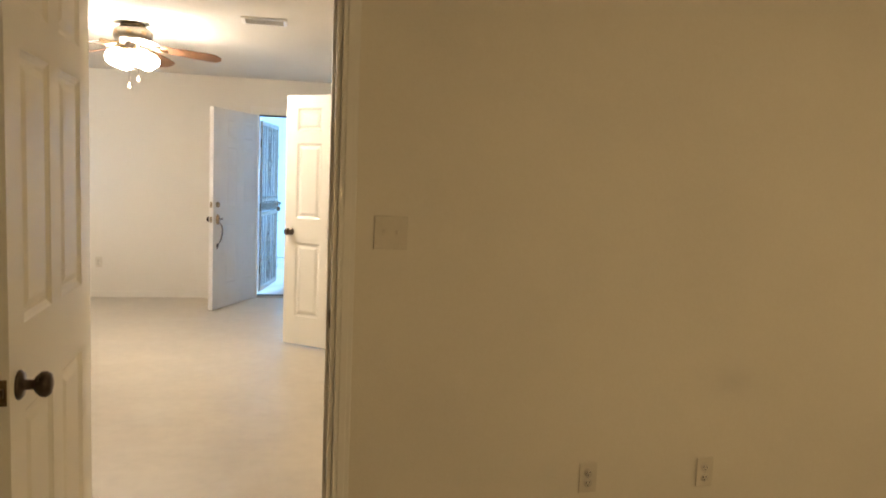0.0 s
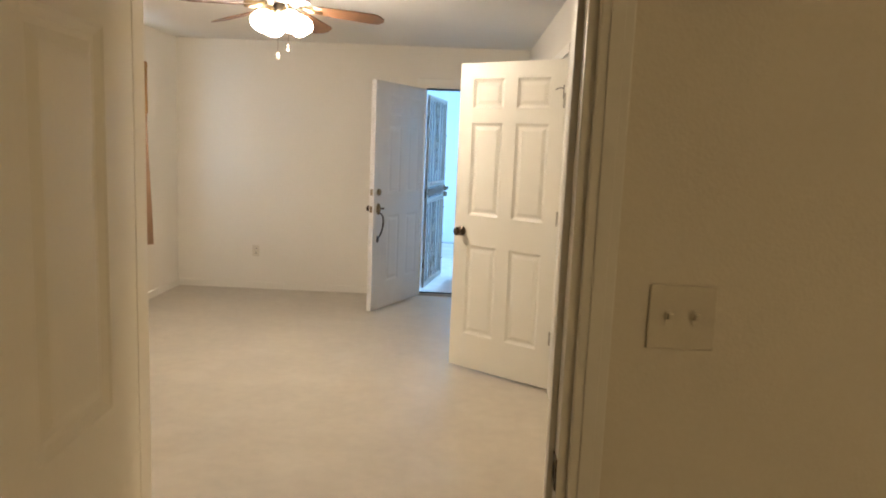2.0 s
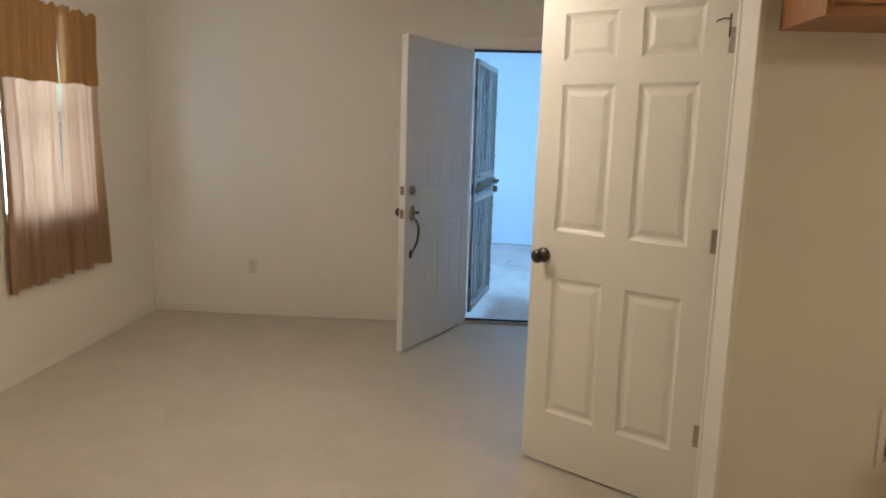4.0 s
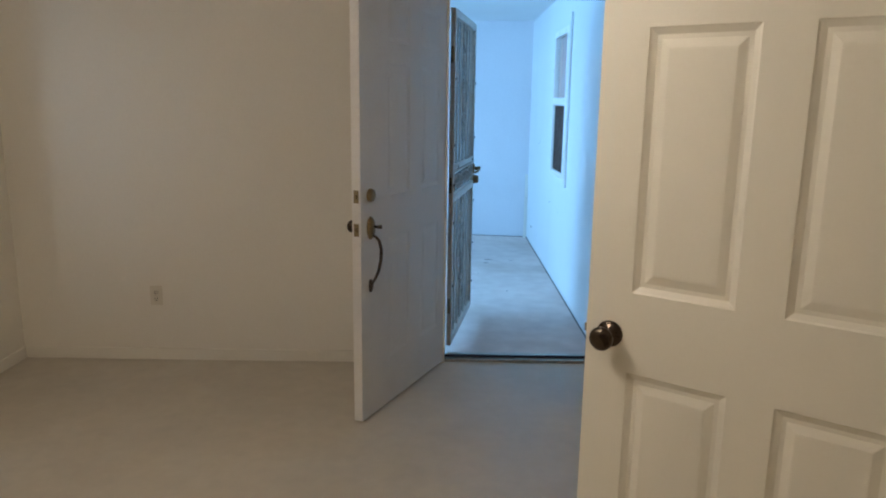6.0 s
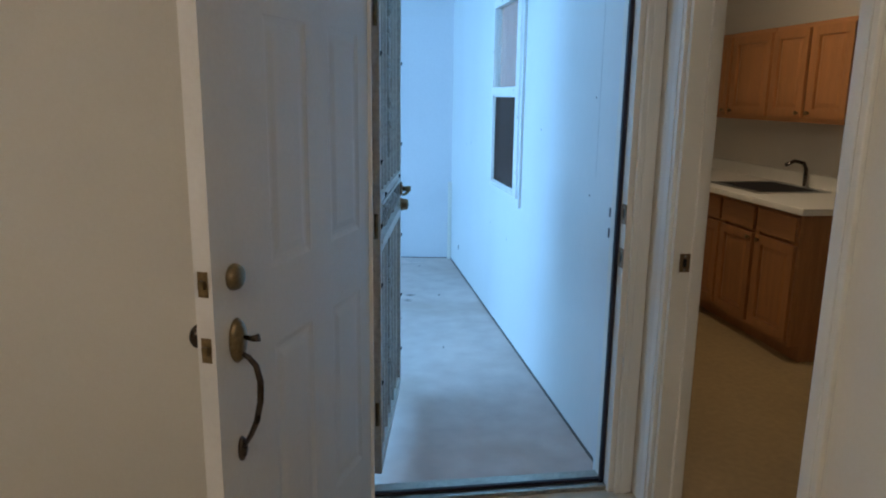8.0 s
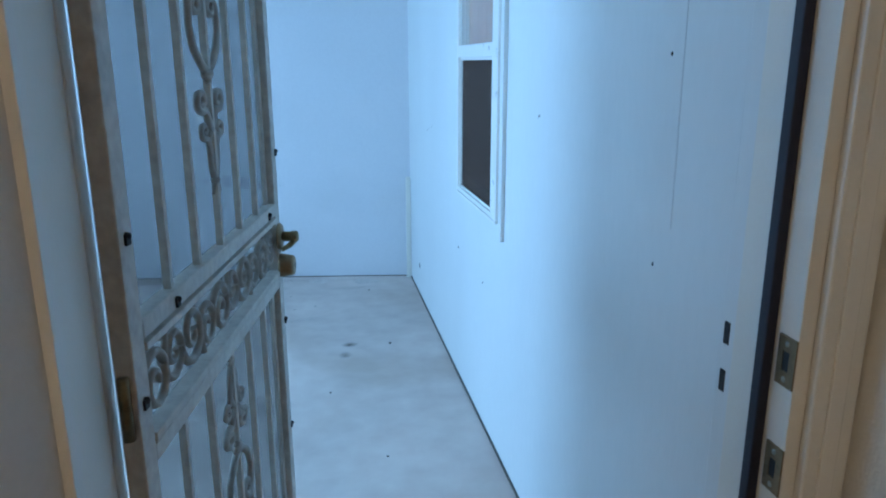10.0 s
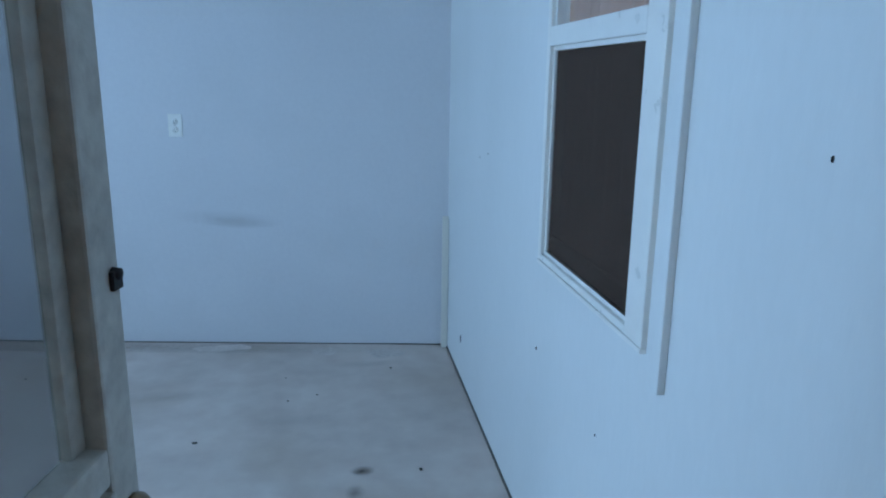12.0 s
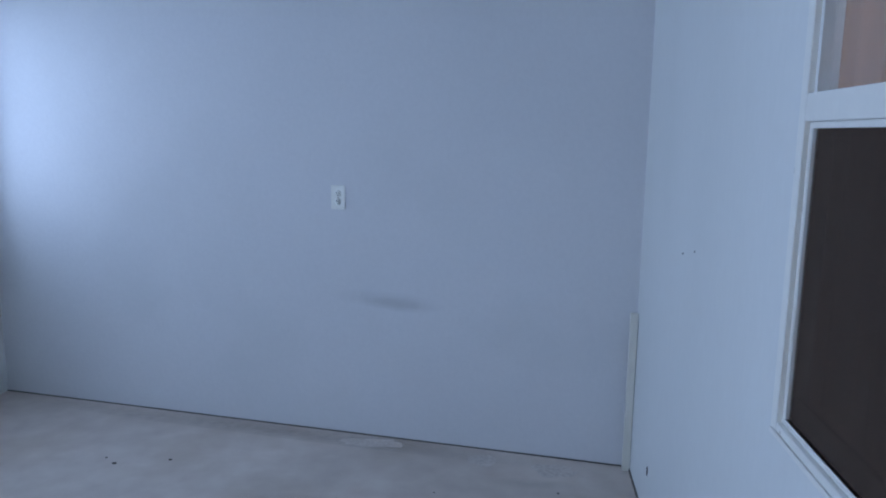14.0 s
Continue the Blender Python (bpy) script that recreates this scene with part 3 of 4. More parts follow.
strike("strike_plate", "x", ENTRY_R - 0.022, 7.888, 1.077)
strike("strike_plate", "x", ENTRY_R - 0.022, 7.888, 0.918)
strike("strike_plate", "y", 0.325, 7.682, 0.945, 0.062)
strike("strike_plate", "x", BED_R - 0.018, 2.05, 0.925, 0.06, PEWTER, "dark strike plate on the bedroom jamb")
for z in (1.058, 0.979):
    single("bolt_hole", boxed(ENTRY_R - 0.0145, ENTRY_R - 0.0125, 8.036, 8.05, z - 0.018, z + 0.018, bevel=0.0006), BLACK, "dark bolt slot in the white metal frame", "bolt slot", "bolt slots")

# ---- security door ----
sd = thing("security_door", "white painted iron security door with scrollwork, standing open", "security door", pose(-0.690, 8.03, 0, 0, 0, 80.2))
SW, Z0, Z1 = 0.90, 0.05, 2.0
for x0, x1 in ((0.0, 0.042), (SW - 0.042, SW)):
    part("stile", boxed(x0, x1, -0.028, 0.0, Z0, Z1, bevel=0.003), IRON_WHITE, sd)
for z0, z1 in ((Z0, Z0 + 0.045), (Z1 - 0.045, Z1), (1.10, 1.13), (0.915, 0.942)):
    part("rail", boxed(0.042, SW - 0.042, -0.028, 0.0, z0, z1, bevel=0.003), IRON_WHITE, sd)
for z0, z1 in ((1.083, 1.095), (0.946, 0.960)):
    part("band_bead", boxed(0.042, SW - 0.042, -0.031, -0.001, z0, z1, bevel=0.002), IRON_WHITE, sd)
for x0, x1 in ((0.042, 0.062), (SW - 0.062, SW - 0.042)):
    for z0, z1 in ((Z0 + 0.045, 0.915), (1.13, Z1 - 0.045)):
        part("screen_frame", boxed(x0, x1, -0.012, -0.001, z0, z1, bevel=0.002), IRON_WHITE, sd)
BARS = (0.178, 0.314, 0.45, 0.586, 0.722)
upper_bar = finish("bar", boxed(-0.0065, 0.0065, -0.021, -0.008, 1.13, Z1 - 0.045, bevel=0.0015), IRON_WHITE)
lower_bar = finish("bar", boxed(-0.0065, 0.0065, -0.021, -0.008, Z0 + 0.045, 0.915, bevel=0.0015), IRON_WHITE)
for x in BARS:
    shared("bar", upper_bar, sd, Matrix.Translation((x, 0, 0)))
    shared("bar", lower_bar, sd, Matrix.Translation((x, 0, 0)))
for z0, z1 in ((Z0 + 0.03, 0.93), (0.93, 1.115), (1.115, Z1 - 0.03)):
    part("screen", boxed(0.03, SW - 0.03, -0.0042, -0.0032, z0 + 0.001, z1 - 0.001), SCREEN_WIRE, sd, "fine dark wire insect screen")


def spiral(cx, cz, r0, r1, a0, a1, y=-0.015, n=22):
    """Points of a scroll in the door's plane, from radius r0 at angle a0 to r1 at a1 (degrees)."""
    return [(cx + (r0 + (r1 - r0) * k / n) * math.cos(radians(a0 + (a1 - a0) * k / n)), y, cz + (r0 + (r1 - r0) * k / n) * math.sin(radians(a0 + (a1 - a0) * k / n))) for k in range(n + 1)]


def taper(r):
    return lambda s: r * (1 - 0.25 * s)


def rosette(cx, cz, flip):
    """The cast drop with its two heart scrolls; flip -1 hangs it the other way."""
    def at(pts):
        return [(x, y, cz + (z - cz) * flip) for x, y, z in pts]

    bm = bmesh.new()
    for side in (-1, 1):
        def mir(pts):
            return at([(cx + side * (x - cx), y, z) for x, y, z in pts])
        heart = [(cx + 0.002, -0.015, cz + 0.005), (cx + 0.022, -0.015, cz + 0.018), (cx + 0.045, -0.015, cz + 0.045), (cx + 0.055, -0.015, cz + 0.08), (cx + 0.050, -0.015, cz + 0.115)]
        tube(bm, mir(heart + spiral(cx + 0.030, cz + 0.115, 0.020, 0.007, 0, 420)[1:]), taper(0.0074), 8)
        tube(bm, mir(spiral(cx + 0.028, cz + 0.165, 0.024, 0.007, -110, 300)), taper(0.0066), 8)
        tube(bm, mir([(cx + 0.004, -0.015, cz - 0.10), (cx + 0.012, -0.015, cz - 0.075), (cx + 0.022, -0.015, cz - 0.062)] + spiral(cx + 0.032, cz - 0.045, 0.020, 0.006, -120, 330)), taper(0.0075), 8)
        tube(bm, mir([(cx + 0.003, -0.015, cz - 0.155), (cx + 0.016, -0.015, cz - 0.125), (cx + 0.022, -0.015, cz - 0.112)] + spiral(cx + 0.030, cz - 0.098, 0.014, 0.005, -110, 300)), taper(0.006), 8)
        tube(bm, mir([(cx + 0.002, -0.015, cz - 0.085), (cx + 0.017, -0.015, cz - 0.125), (cx + 0.014, -0.015, cz - 0.16), (cx + 0.003, -0.015, cz - 0.19)]), 0.0055, 8)
        tube(bm, mir([(cx + 0.001, -0.015, cz - 0.19), (cx + 0.008, -0.015, cz - 0.20), (cx + 0.014, -0.015, cz - 0.215)]), taper(0.005), 6)
    for z, r in ((0.0, 0.016), (-0.012, 0.011), (-0.19, 0.012)):
        bmesh.ops.create_icosphere(bm, subdivisions=2, radius=r, matrix=Matrix.Translation((cx, -0.015, cz + z * flip)) @ Matrix.Diagonal((1, 0.7, 0.7, 1)))
    bm.transform(Matrix.Translation((cx, 0, 0)) @ Matrix.Diagonal((1.45, 1, 1, 1)) @ Matrix.Translation((-cx, 0, 0)))
    return bm


part("ornament", rosette(0.45, 1.445, 1), IRON_SHADED, sd, "cast iron scroll ornament")
part("ornament", rosette(0.45, 1.80, 1), IRON_SHADED, sd, "cast iron scroll ornament")
part("ornament", rosette(0.45, 0.70, -1), IRON_SHADED, sd, "cast iron scroll ornament")
part("ornament", rosette(0.45, 0.34, -1), IRON_SHADED, sd, "cast iron scroll ornament")
for k in range(5):
    cx = 0.108 + k * 0.163
    s = 1 if k % 2 == 0 else -1
    bm = bmesh.new()
    tube(bm, spiral(cx - 0.018, 1.022 - 0.008 * s, 0.054, 0.010, 180, 180 - 560 * s, n=30), taper(0.0082), 8)
    tube(bm, spiral(cx + 0.060, 1.022 + 0.010 * s, 0.046, 0.009, 180, 180 + 540 * s, n=30), taper(0.0074), 8)
    tube(bm, [(cx + 0.018, -0.015, 1.022), (cx + 0.024, -0.015, 1.022 + 0.02 * s), (cx + 0.034, -0.015, 1.022 + 0.05 * s)], taper(0.0078), 8)
    part("scroll", bm, IRON_SHADED, sd, "wrought iron scroll")
LX = SW - 0.021
outward = pose(0, 0, 0, 90, 0, 0)
lever = part("lever_rose", lathe([(0, 0), (0.034, 0), (0.034, 0.003), (0.030, 0.008), (0.018, 0.010), (0, 0.0105)], 24, Matrix.Translation((LX, -0.028, 1.042)) @ outward), BRIGHT_BRASS, sd, "worn brass lever rose")
part("lever_neck", lathe([(0, 0.008), (0.0125, 0.008), (0.0125, 0.030), (0.0145, 0.033), (0.0145, 0.045), (0.011, 0.049), (0, 0.050)], 18, Matrix.Translation((LX, -0.028, 1.042)) @ outward), BRASS, lever, "round brass lever neck")
bm = bmesh.new()
tube(bm, [(LX, -0.066, 1.040), (LX - 0.002, -0.064, 1.030), (LX - 0.007, -0.056, 1.021), (LX - 0.015, -0.047, 1.017), (LX - 0.030, -0.043, 1.016)], lambda q: 0.0088 - 0.0028 * q, 10)
part("lever", bm, BRASS, lever, "curved brass lever handle")
bolt = part("deadbolt", lathe([(0, 0), (0.030, 0), (0.030, 0.006), (0.026, 0.030), (0.022, 0.036), (0.012, 0.037), (0, 0.037)], 22, Matrix.Translation((LX, -0.028, 0.967)) @ outward), BRIGHT_BRASS, sd, "worn brass deadbolt cylinder")
part("keyway", boxed(LX - 0.0015, LX + 0.0015, -0.0664, -0.0650, 0.960, 0.974), BLACK, bolt, "dark key slot")
part("lever_rose", lathe([(0, 0), (0.03, 0), (0.03, 0.005), (0.012, 0.014), (0.011, 0.035), (0.022, 0.04), (0.022, 0.05), (0, 0.052)], 18, Matrix.Translation((LX, 0.0, 1.042)) @ pose(0, 0, 0, -90, 0, 0)), BRIGHT_BRASS, sd, "worn brass outer knob")
clip = finish("screen_clip", box(lathe([(0, 0), (0.0055, 0), (0.0045, 0.006), (0, 0.008)], 8, pose(0, 0, 0, 90, 0, 0)), -0.007, 0.007, -0.004, 0.0, -0.012, 0.003, 0.001), BLACK)
for x, z in ((0.021, 1.25), (0.021, 1.02), (0.021, 0.80), (0.021, 1.62), (0.021, 0.42), (0.17, 1.115), (SW - 0.11, 1.115), (SW - 0.010, 1.255), (SW - 0.010, 0.82), (SW - 0.010, 1.62), (SW - 0.010, 0.52), (SW - 0.010, 0.24)):
    shared("screen_clip", clip, sd, Matrix.Translation((x, -0.028, z)))
for z in (0.3, 1.02, 1.75):
    bm = lathe([(0, -0.045), (0.008, -0.045), (0.008, 0.045), (0, 0.045)], 10, Matrix.Translation((-0.006, -0.014, z)))
    part("hinge", bm, BRASS, sd, "weathered brass hinge")

# ---- porch window and things on the porch ----
pw = thing("window_porch", "white framed sash window with a dark screen below and brown shade above", "window")
tagged(pw, kind="structure")
WX = PORCH_X
for y0, y1, z0, z1, lab in ((9.575, 9.66, 0.90, 2.08, ""), (10.262, 10.292, 0.90, 2.08, ""), (9.66, 10.262, 2.03, 2.08, ""), (9.66, 10.262, 0.902, 0.919, ""), (9.66, 10.262, 1.485, 1.535, "")):
    part("window_frame", boxed(WX - 0.012, WX + 0.026, y0, y1, z0, z1, bevel=0.003), WHITE_PLASTIC, pw)
part("window_sill", boxed(WX - 0.014, WX + 0.05, 9.575, 10.292, 0.889, 0.90, bevel=0.003), WHITE_PLASTIC, pw)
for z0, z1 in ((0.919, 0.930), (1.473, 1.485)):
    part("screen_frame", boxed(WX - 0.002, WX + 0.012, 9.66, 10.262, z0, z1, bevel=0.002), WHITE_PLASTIC, pw)
for y0, y1 in ((9.66, 9.67), (10.252, 10.262)):
    part("screen_frame", boxed(WX - 0.002, WX + 0.012, y0, y1, 0.930, 1.473, bevel=0.002), WHITE_PLASTIC, pw)
part("screen", boxed(WX + 0.006, WX + 0.009, 9.67, 10.252, 0.930, 1.473), WINDOW_SCREEN, pw, "dark insect screen")
part("sash_rail", boxed(WX + 0.012, WX + 0.025, 9.67, 10.252, 0.930, 0.975, bevel=0.003), STEEL, pw, "grey lower sash rail")
pane = part("pane", boxed(WX + 0.018, WX + 0.022, 9.66, 10.262, 1.535, 2.03), CLEAR, pw)
pane.visible_shadow = False
bm = bmesh.new()
cols = 48
ring = []
for k in range(cols + 1):
    y = 9.62 + 0.665 * k / cols
    x = WX + 0.047 + 0.012 * math.sin(k * 1.05) + 0.005 * math.sin(k * 0.37 + 1)
    ring.append((bm.verts.new((x, y, 0.92)), bm.verts.new((x, y, 2.05))))
for a, b in zip(ring, ring[1:]):
    bm.faces.new((a[0], b[0], b[1], a[1])).smooth = True
single("window_drape", bm, BROWN_SHADE, "brown fabric drape hanging behind the porch window", "drape")
single("wood_batten", boxed(WX - 0.016, WX, 9.487, 9.525, 0.845, 2.16, bevel=0.003), PORCH_WALL, "white painted wooden batten on the porch wall", "batten")
structure("corner_trim", boxed(WX - 0.034, WX - 0.002, 11.955, 11.982, -0.02, 0.70, bevel=0.003), TRIM_PAINT, "short white trim piece in the porch corner", "trim")
# Thin dark strips drawn where the porch walls meet the slab.
structure("porch_base_gap", boxed(WX - 0.006, WX, ENTRY_Y1, 11.97, -0.02, -0.010), BASE_LINE, "thin dark strip along the wall base", "trim")
bm = boxed(0, math.hypot(PORCH_X - LEFT, SKEW * (PORCH_X - LEFT)), -0.005, 0, -0.02, -0.0145)
bm.transform(Matrix.Translation((LEFT, back_y(LEFT), 0)) @ Matrix.Rotation(math.atan(SKEW), 4, "Z"))
structure("porch_base_gap", bm, BASE_LINE, "thin dark strip along the end wall base", "trim")
structure("panel_seam", boxed(WX - 0.001, WX, 8.31, 8.312, 1.16, 2.36), SEAM, "thin seam in the porch wall panels", "trim")
single("door_stop_trim", boxed(WX - 0.012, WX, 8.066, 8.10, -0.02, 2.15, bevel=0.003), PORCH_WALL, "white painted outer door trim board", "trim board")


def outlet(name, label, m, plate, switch=0, group="outlets"):
    """A wall plate, with two sockets or with toggles. Local y- faces the room; z is up."""
    w = 0.07 if switch < 2 else 0.116
    ob = thing(name, label, "switch" if switch else "outlet", m, group)
    part("cover_plate", boxed(-w / 2, w / 2, -0.006, 0, -0.057, 0.057, bevel=0.003), plate, ob)
    if switch:
        for k in range(switch):
            x = (k - (switch - 1) / 2) * 0.046
            part("toggle_slot", boxed(x - 0.006, x + 0.006, -0.0075, -0.006, -0.013, 0.013, bevel=0.0006), plate, ob)
            bm = boxed(x - 0.0045, x + 0.0045, -0.019, -0.006, -0.002, 0.008, bevel=0.001)
            part("toggle", bm, PLASTIC, ob, "worn switch toggle")
    else:
        for dz in (-0.0195, 0.0195):
            sock = part("socket", lathe([(0, 0), (0.0165, 0), (0.0165, 0.0015), (0, 0.0017)], 18, Matrix.Translation((0, -0.006, dz)) @ pose(0, 0, 0, 90, 0, 0)), plate, ob)
            for x, hh in ((-0.0062, 0.0045), (0.0062, 0.0035)):
                part("slot", boxed(x - 0.0012, x + 0.0012, -0.0083, -0.0074, dz + 0.002 - hh, dz + 0.002 + hh), BLACK, sock)
            part("slot", lathe([(0, 0), (0.0024, 0), (0.0024, 0.0008), (0, 0.0008)], 8, Matrix.Translation((0, -0.0075, dz - 0.009)) @ pose(0, 0, 0, 90, 0, 0)), BLACK, sock)
        part("screw", lathe([(0.003, 0), (0.0025, 0.001), (0, 0.0012)], 8, Matrix.Translation((0, -0.006, 0)) @ pose(0, 0, 0, 90, 0, 0)), STEEL, ob)
    return ob


outlet("wall_outlet", "white duplex outlet on the porch end wall", pose(-1.14, back_y(-1.14), 1.148, 0, 0, math.degrees(math.atan(SKEW))), WHITE_PLASTIC)
outlet("wall_outlet", "cream duplex outlet low on the room wall", pose(-2.352, ENTRY_Y0, 0.384, 0, 0, 0), PLASTIC)
outlet("wall_outlet", "cream duplex outlet above the washer box", pose(0.834, LAUNDRY_Y0, 1.162, 0, 0, 0), PLASTIC)
outlet("light_switch", "cream double light switch on the bedroom wall", pose(0.061, BED_Y0, 1.227, 0, 0, 0), PLASTIC, 2)
outlet("wall_outlet", "cream duplex outlet low on the bedroom wall", pose(0.83, BED_Y0, 0.33, 0, 0, 0), PLASTIC)
outlet("wall_outlet", "cream cable outlet low on the bedroom wall", pose(1.31, BED_Y0, 0.33, 0, 0, 0), PLASTIC)

for x, y, z, r in ((WX, 11.56, 0.178, 0.014), (WX, 8.355, 1.479, 0.0032), (WX, 8.37, 1.076, 0.003), (WX, 11.2, 1.09, 0.0025), (WX, 10.30, 0.62, 0.004), (WX, 9.80, 0.60, 0.0025), (WX, 9.13, 1.312, 0.003), (WX, 11.05, 1.12, 0.0025)):
    single("nail_hole", lathe([(0, 0), (r, 0), (r * 0.8, 0.002), (0, 0.0025)], 10, Matrix.Translation((x, y, z)) @ pose(0, 0, 0, 0, -90, 0) @ Matrix.Diagonal((1.5, 0.8, 1, 1))), BLACK, "small dark nail hole in the porch wall", "nail hole", "nail holes")
random.seed(5)
for k in range(22):
    x, y = random.uniform(-2.6, 0.1), random.uniform(8.6, 11.9)
    bm = bmesh.new()
    bmesh.ops.create_icosphere(bm, subdivisions=1, radius=random.uniform(0.004, 0.010), matrix=Matrix.Translation((x, y, -0.018)) @ Matrix.Diagonal((random.uniform(0.7, 1.6), 1, 0.4, 1)))
    single("debris_crumb", bm, DUST, "small dark crumb of debris on the porch slab", "debris", "debris crumbs")


def patch(name, cx, cy, rx, ry, z, material, label, seed):
    """A flat stain with an uneven rim on the slab."""
    random.seed(seed)
    bm = bmesh.new()
    rim = [bm.verts.new((cx + rx * random.uniform(0.75, 1.15) * math.cos(math.tau * k / 18), cy + ry * random.uniform(0.75, 1.15) * math.sin(math.tau * k / 18), z)) for k in range(18)]
    bm.faces.new(rim)
    return structure(name, bm, material, label, "stain")


patch("floor_stain", -0.10, 11.91, 0.10, 0.07, -0.0175, EFFLORESCENCE, "pale patch on the concrete", 2)
patch("floor_stain", -0.42, 11.97, 0.07, 0.06, -0.0175, EFFLORESCENCE, "pale patch on the concrete", 3)
patch("floor_stain", -0.95, 12.08, 0.16, 0.05, -0.0175, EFFLORESCENCE, "pale patch on the concrete", 4)

random.seed(10)
for cx, w, h, z in ((-0.90, 0.30, 0.046, 0.668), (-0.84, 0.20, 0.034, 0.646)):
    bm = bmesh.new()
    bm.faces.new([bm.verts.new((w * math.cos(math.tau * k / 28), -0.0005 - 0.0004 * (w < 0.2), h * math.sin(math.tau * k / 28))) for k in range(28)])
    m = Matrix.Translation((cx, back_y(cx), z)) @ Matrix.Rotation(math.atan(SKEW), 4, "Z") @ pose(0, 0, 0, 0, 2.5, 0)
    structure("wall_smudge", bm, soft_stain("rubbed_dirt", (0.33, 0.33, 0.34), w, h, 0.125), "faint grey smudge on the end wall", "stain").matrix_world = m

for cx, cy, w, h, amount in ((-0.27, 10.76, 0.05, 0.035, 0.7), (-0.30, 10.62, 0.04, 0.05, 0.45), (-0.55, 11.2, 0.22, 0.06, 0.12), (-1.1, 11.5, 0.30, 0.07, 0.12), (-0.2, 11.78, 0.20, 0.05, 0.14), (-0.8, 10.1, 0.25, 0.12, 0.15)):
    bm = bmesh.new()
    bm.faces.new([bm.verts.new((w * math.cos(math.tau * k / 24), 0, h * math.sin(math.tau * k / 24))) for k in range(24)])
    structure("floor_smudge", bm, soft_stain("ground_in_dirt", (0.16, 0.125, 0.10), w, h, amount), "soft dark smudge on the concrete slab", "stain").matrix_world = Matrix.Translation((cx, cy, -0.0190)) @ pose(0, 0, 0, -90, 0, 0)
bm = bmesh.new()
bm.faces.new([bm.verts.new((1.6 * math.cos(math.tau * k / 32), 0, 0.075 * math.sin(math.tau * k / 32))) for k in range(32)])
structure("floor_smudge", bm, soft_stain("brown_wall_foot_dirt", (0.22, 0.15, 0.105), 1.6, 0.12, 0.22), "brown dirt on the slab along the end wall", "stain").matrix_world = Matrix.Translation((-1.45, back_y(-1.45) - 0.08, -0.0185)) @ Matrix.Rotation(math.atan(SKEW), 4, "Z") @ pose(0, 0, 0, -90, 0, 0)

# ---- living room: window, curtains, fan ----
win = tagged(thing("window_room", "white framed sash window behind brown curtains", "window"), kind="structure")
for y0, y1, z0, z1 in ((6.2, 6.24, 0.90, 2.06), (7.02, 7.06, 0.90, 2.06), (6.24, 7.02, 2.02, 2.06), (6.24, 7.02, 0.90, 0.94), (6.24, 7.02, 1.47, 1.51)):
    part("window_frame", boxed(LEFT - 0.09, LEFT - 0.03, y0, y1, z0, z1, bevel=0.003), WHITE_PLASTIC, win)
part("window_sill", boxed(LEFT - 0.03, LEFT + 0.02, 6.18, 7.08, 0.885, 0.90, bevel=0.004), TRIM_PAINT, win)
for z0, z1 in ((0.94, 1.47), (1.51, 2.02)):
    pane = part("pane", boxed(LEFT - 0.065, LEFT - 0.061, 6.24, 7.02, z0, z1), CLEAR, win)
    pane.visible_shadow = False
for y0, y1 in ((8.25, 9.95), (11.3, 12.3)):
    w2 = tagged(thing("window_porch_side", "plain white framed porch window", "window"), kind="structure")
    for a, b, c, d in ((y0, y0 + 0.04, 1.0, 2.1), (y1 - 0.04, y1, 1.0, 2.1), (y0 + 0.04, y1 - 0.04, 2.06, 2.1), (y0 + 0.04, y1 - 0.04, 1.0, 1.04)):
        part("window_frame", boxed(LEFT - 0.1, LEFT - 0.05, a, b, c, d, bevel=0.003), WHITE_PLASTIC, w2)


def drape(y0, y1, z0, z1, folds, depth, base_x, seed, flare=0.0, ruffle=0.0, hem=1.0):
    """A hanging cloth with folds that deepen and wander towards the hem."""
    bm = bmesh.new()
    nu, nv = 84, 26
    rnd = random.Random(seed)
    ph = [rnd.uniform(0, 6.28) for _ in range(4)]
    grid = []
    for j in range(nv + 1):
        v = j / nv
        row = []
        for k in range(nu + 1):
            u = k / nu
            d = 0.55 + 0.45 * v
            wave = math.sin(u * folds * math.tau + ph[0] + 0.7 * math.sin(v * 2.2 + ph[1])) + 0.45 * math.sin(u * folds * 2.3 * math.tau + ph[2] + v * 1.4) + 0.2 * math.sin(u * folds * 5 * math.tau + ph[3])
            x = base_x + depth * d * wave * 0.55
            y = y0 + (y1 - y0) * u + flare * v * v * (u - 0.3) + 0.004 * math.sin(v * 9 + ph[2])
            z = z1 + (z0 - z1) * v + (0.014 * math.sin(u * folds * 3.1 + ph[1]) + 0.006 * math.sin(u * 11 + ph[3])) * v * hem
            if ruffle and v < 0.08:
                z += ruffle * (math.sin(u * folds * 0.9 * math.tau + ph[1]) + 0.6 * math.sin(u * folds * 2.3 * math.tau + ph[2])) * (1 - v / 0.08)
                x += 0.006 * math.sin(u * folds * 4 * math.tau)
            row.append(bm.verts.new((x, y, z)))
        grid.append(row)
    for a, b in zip(grid, grid[1:]):
        for k in range(nu):
            bm.faces.new((a[k], a[k + 1], b[k + 1], b[k])).smooth = True
    return bm


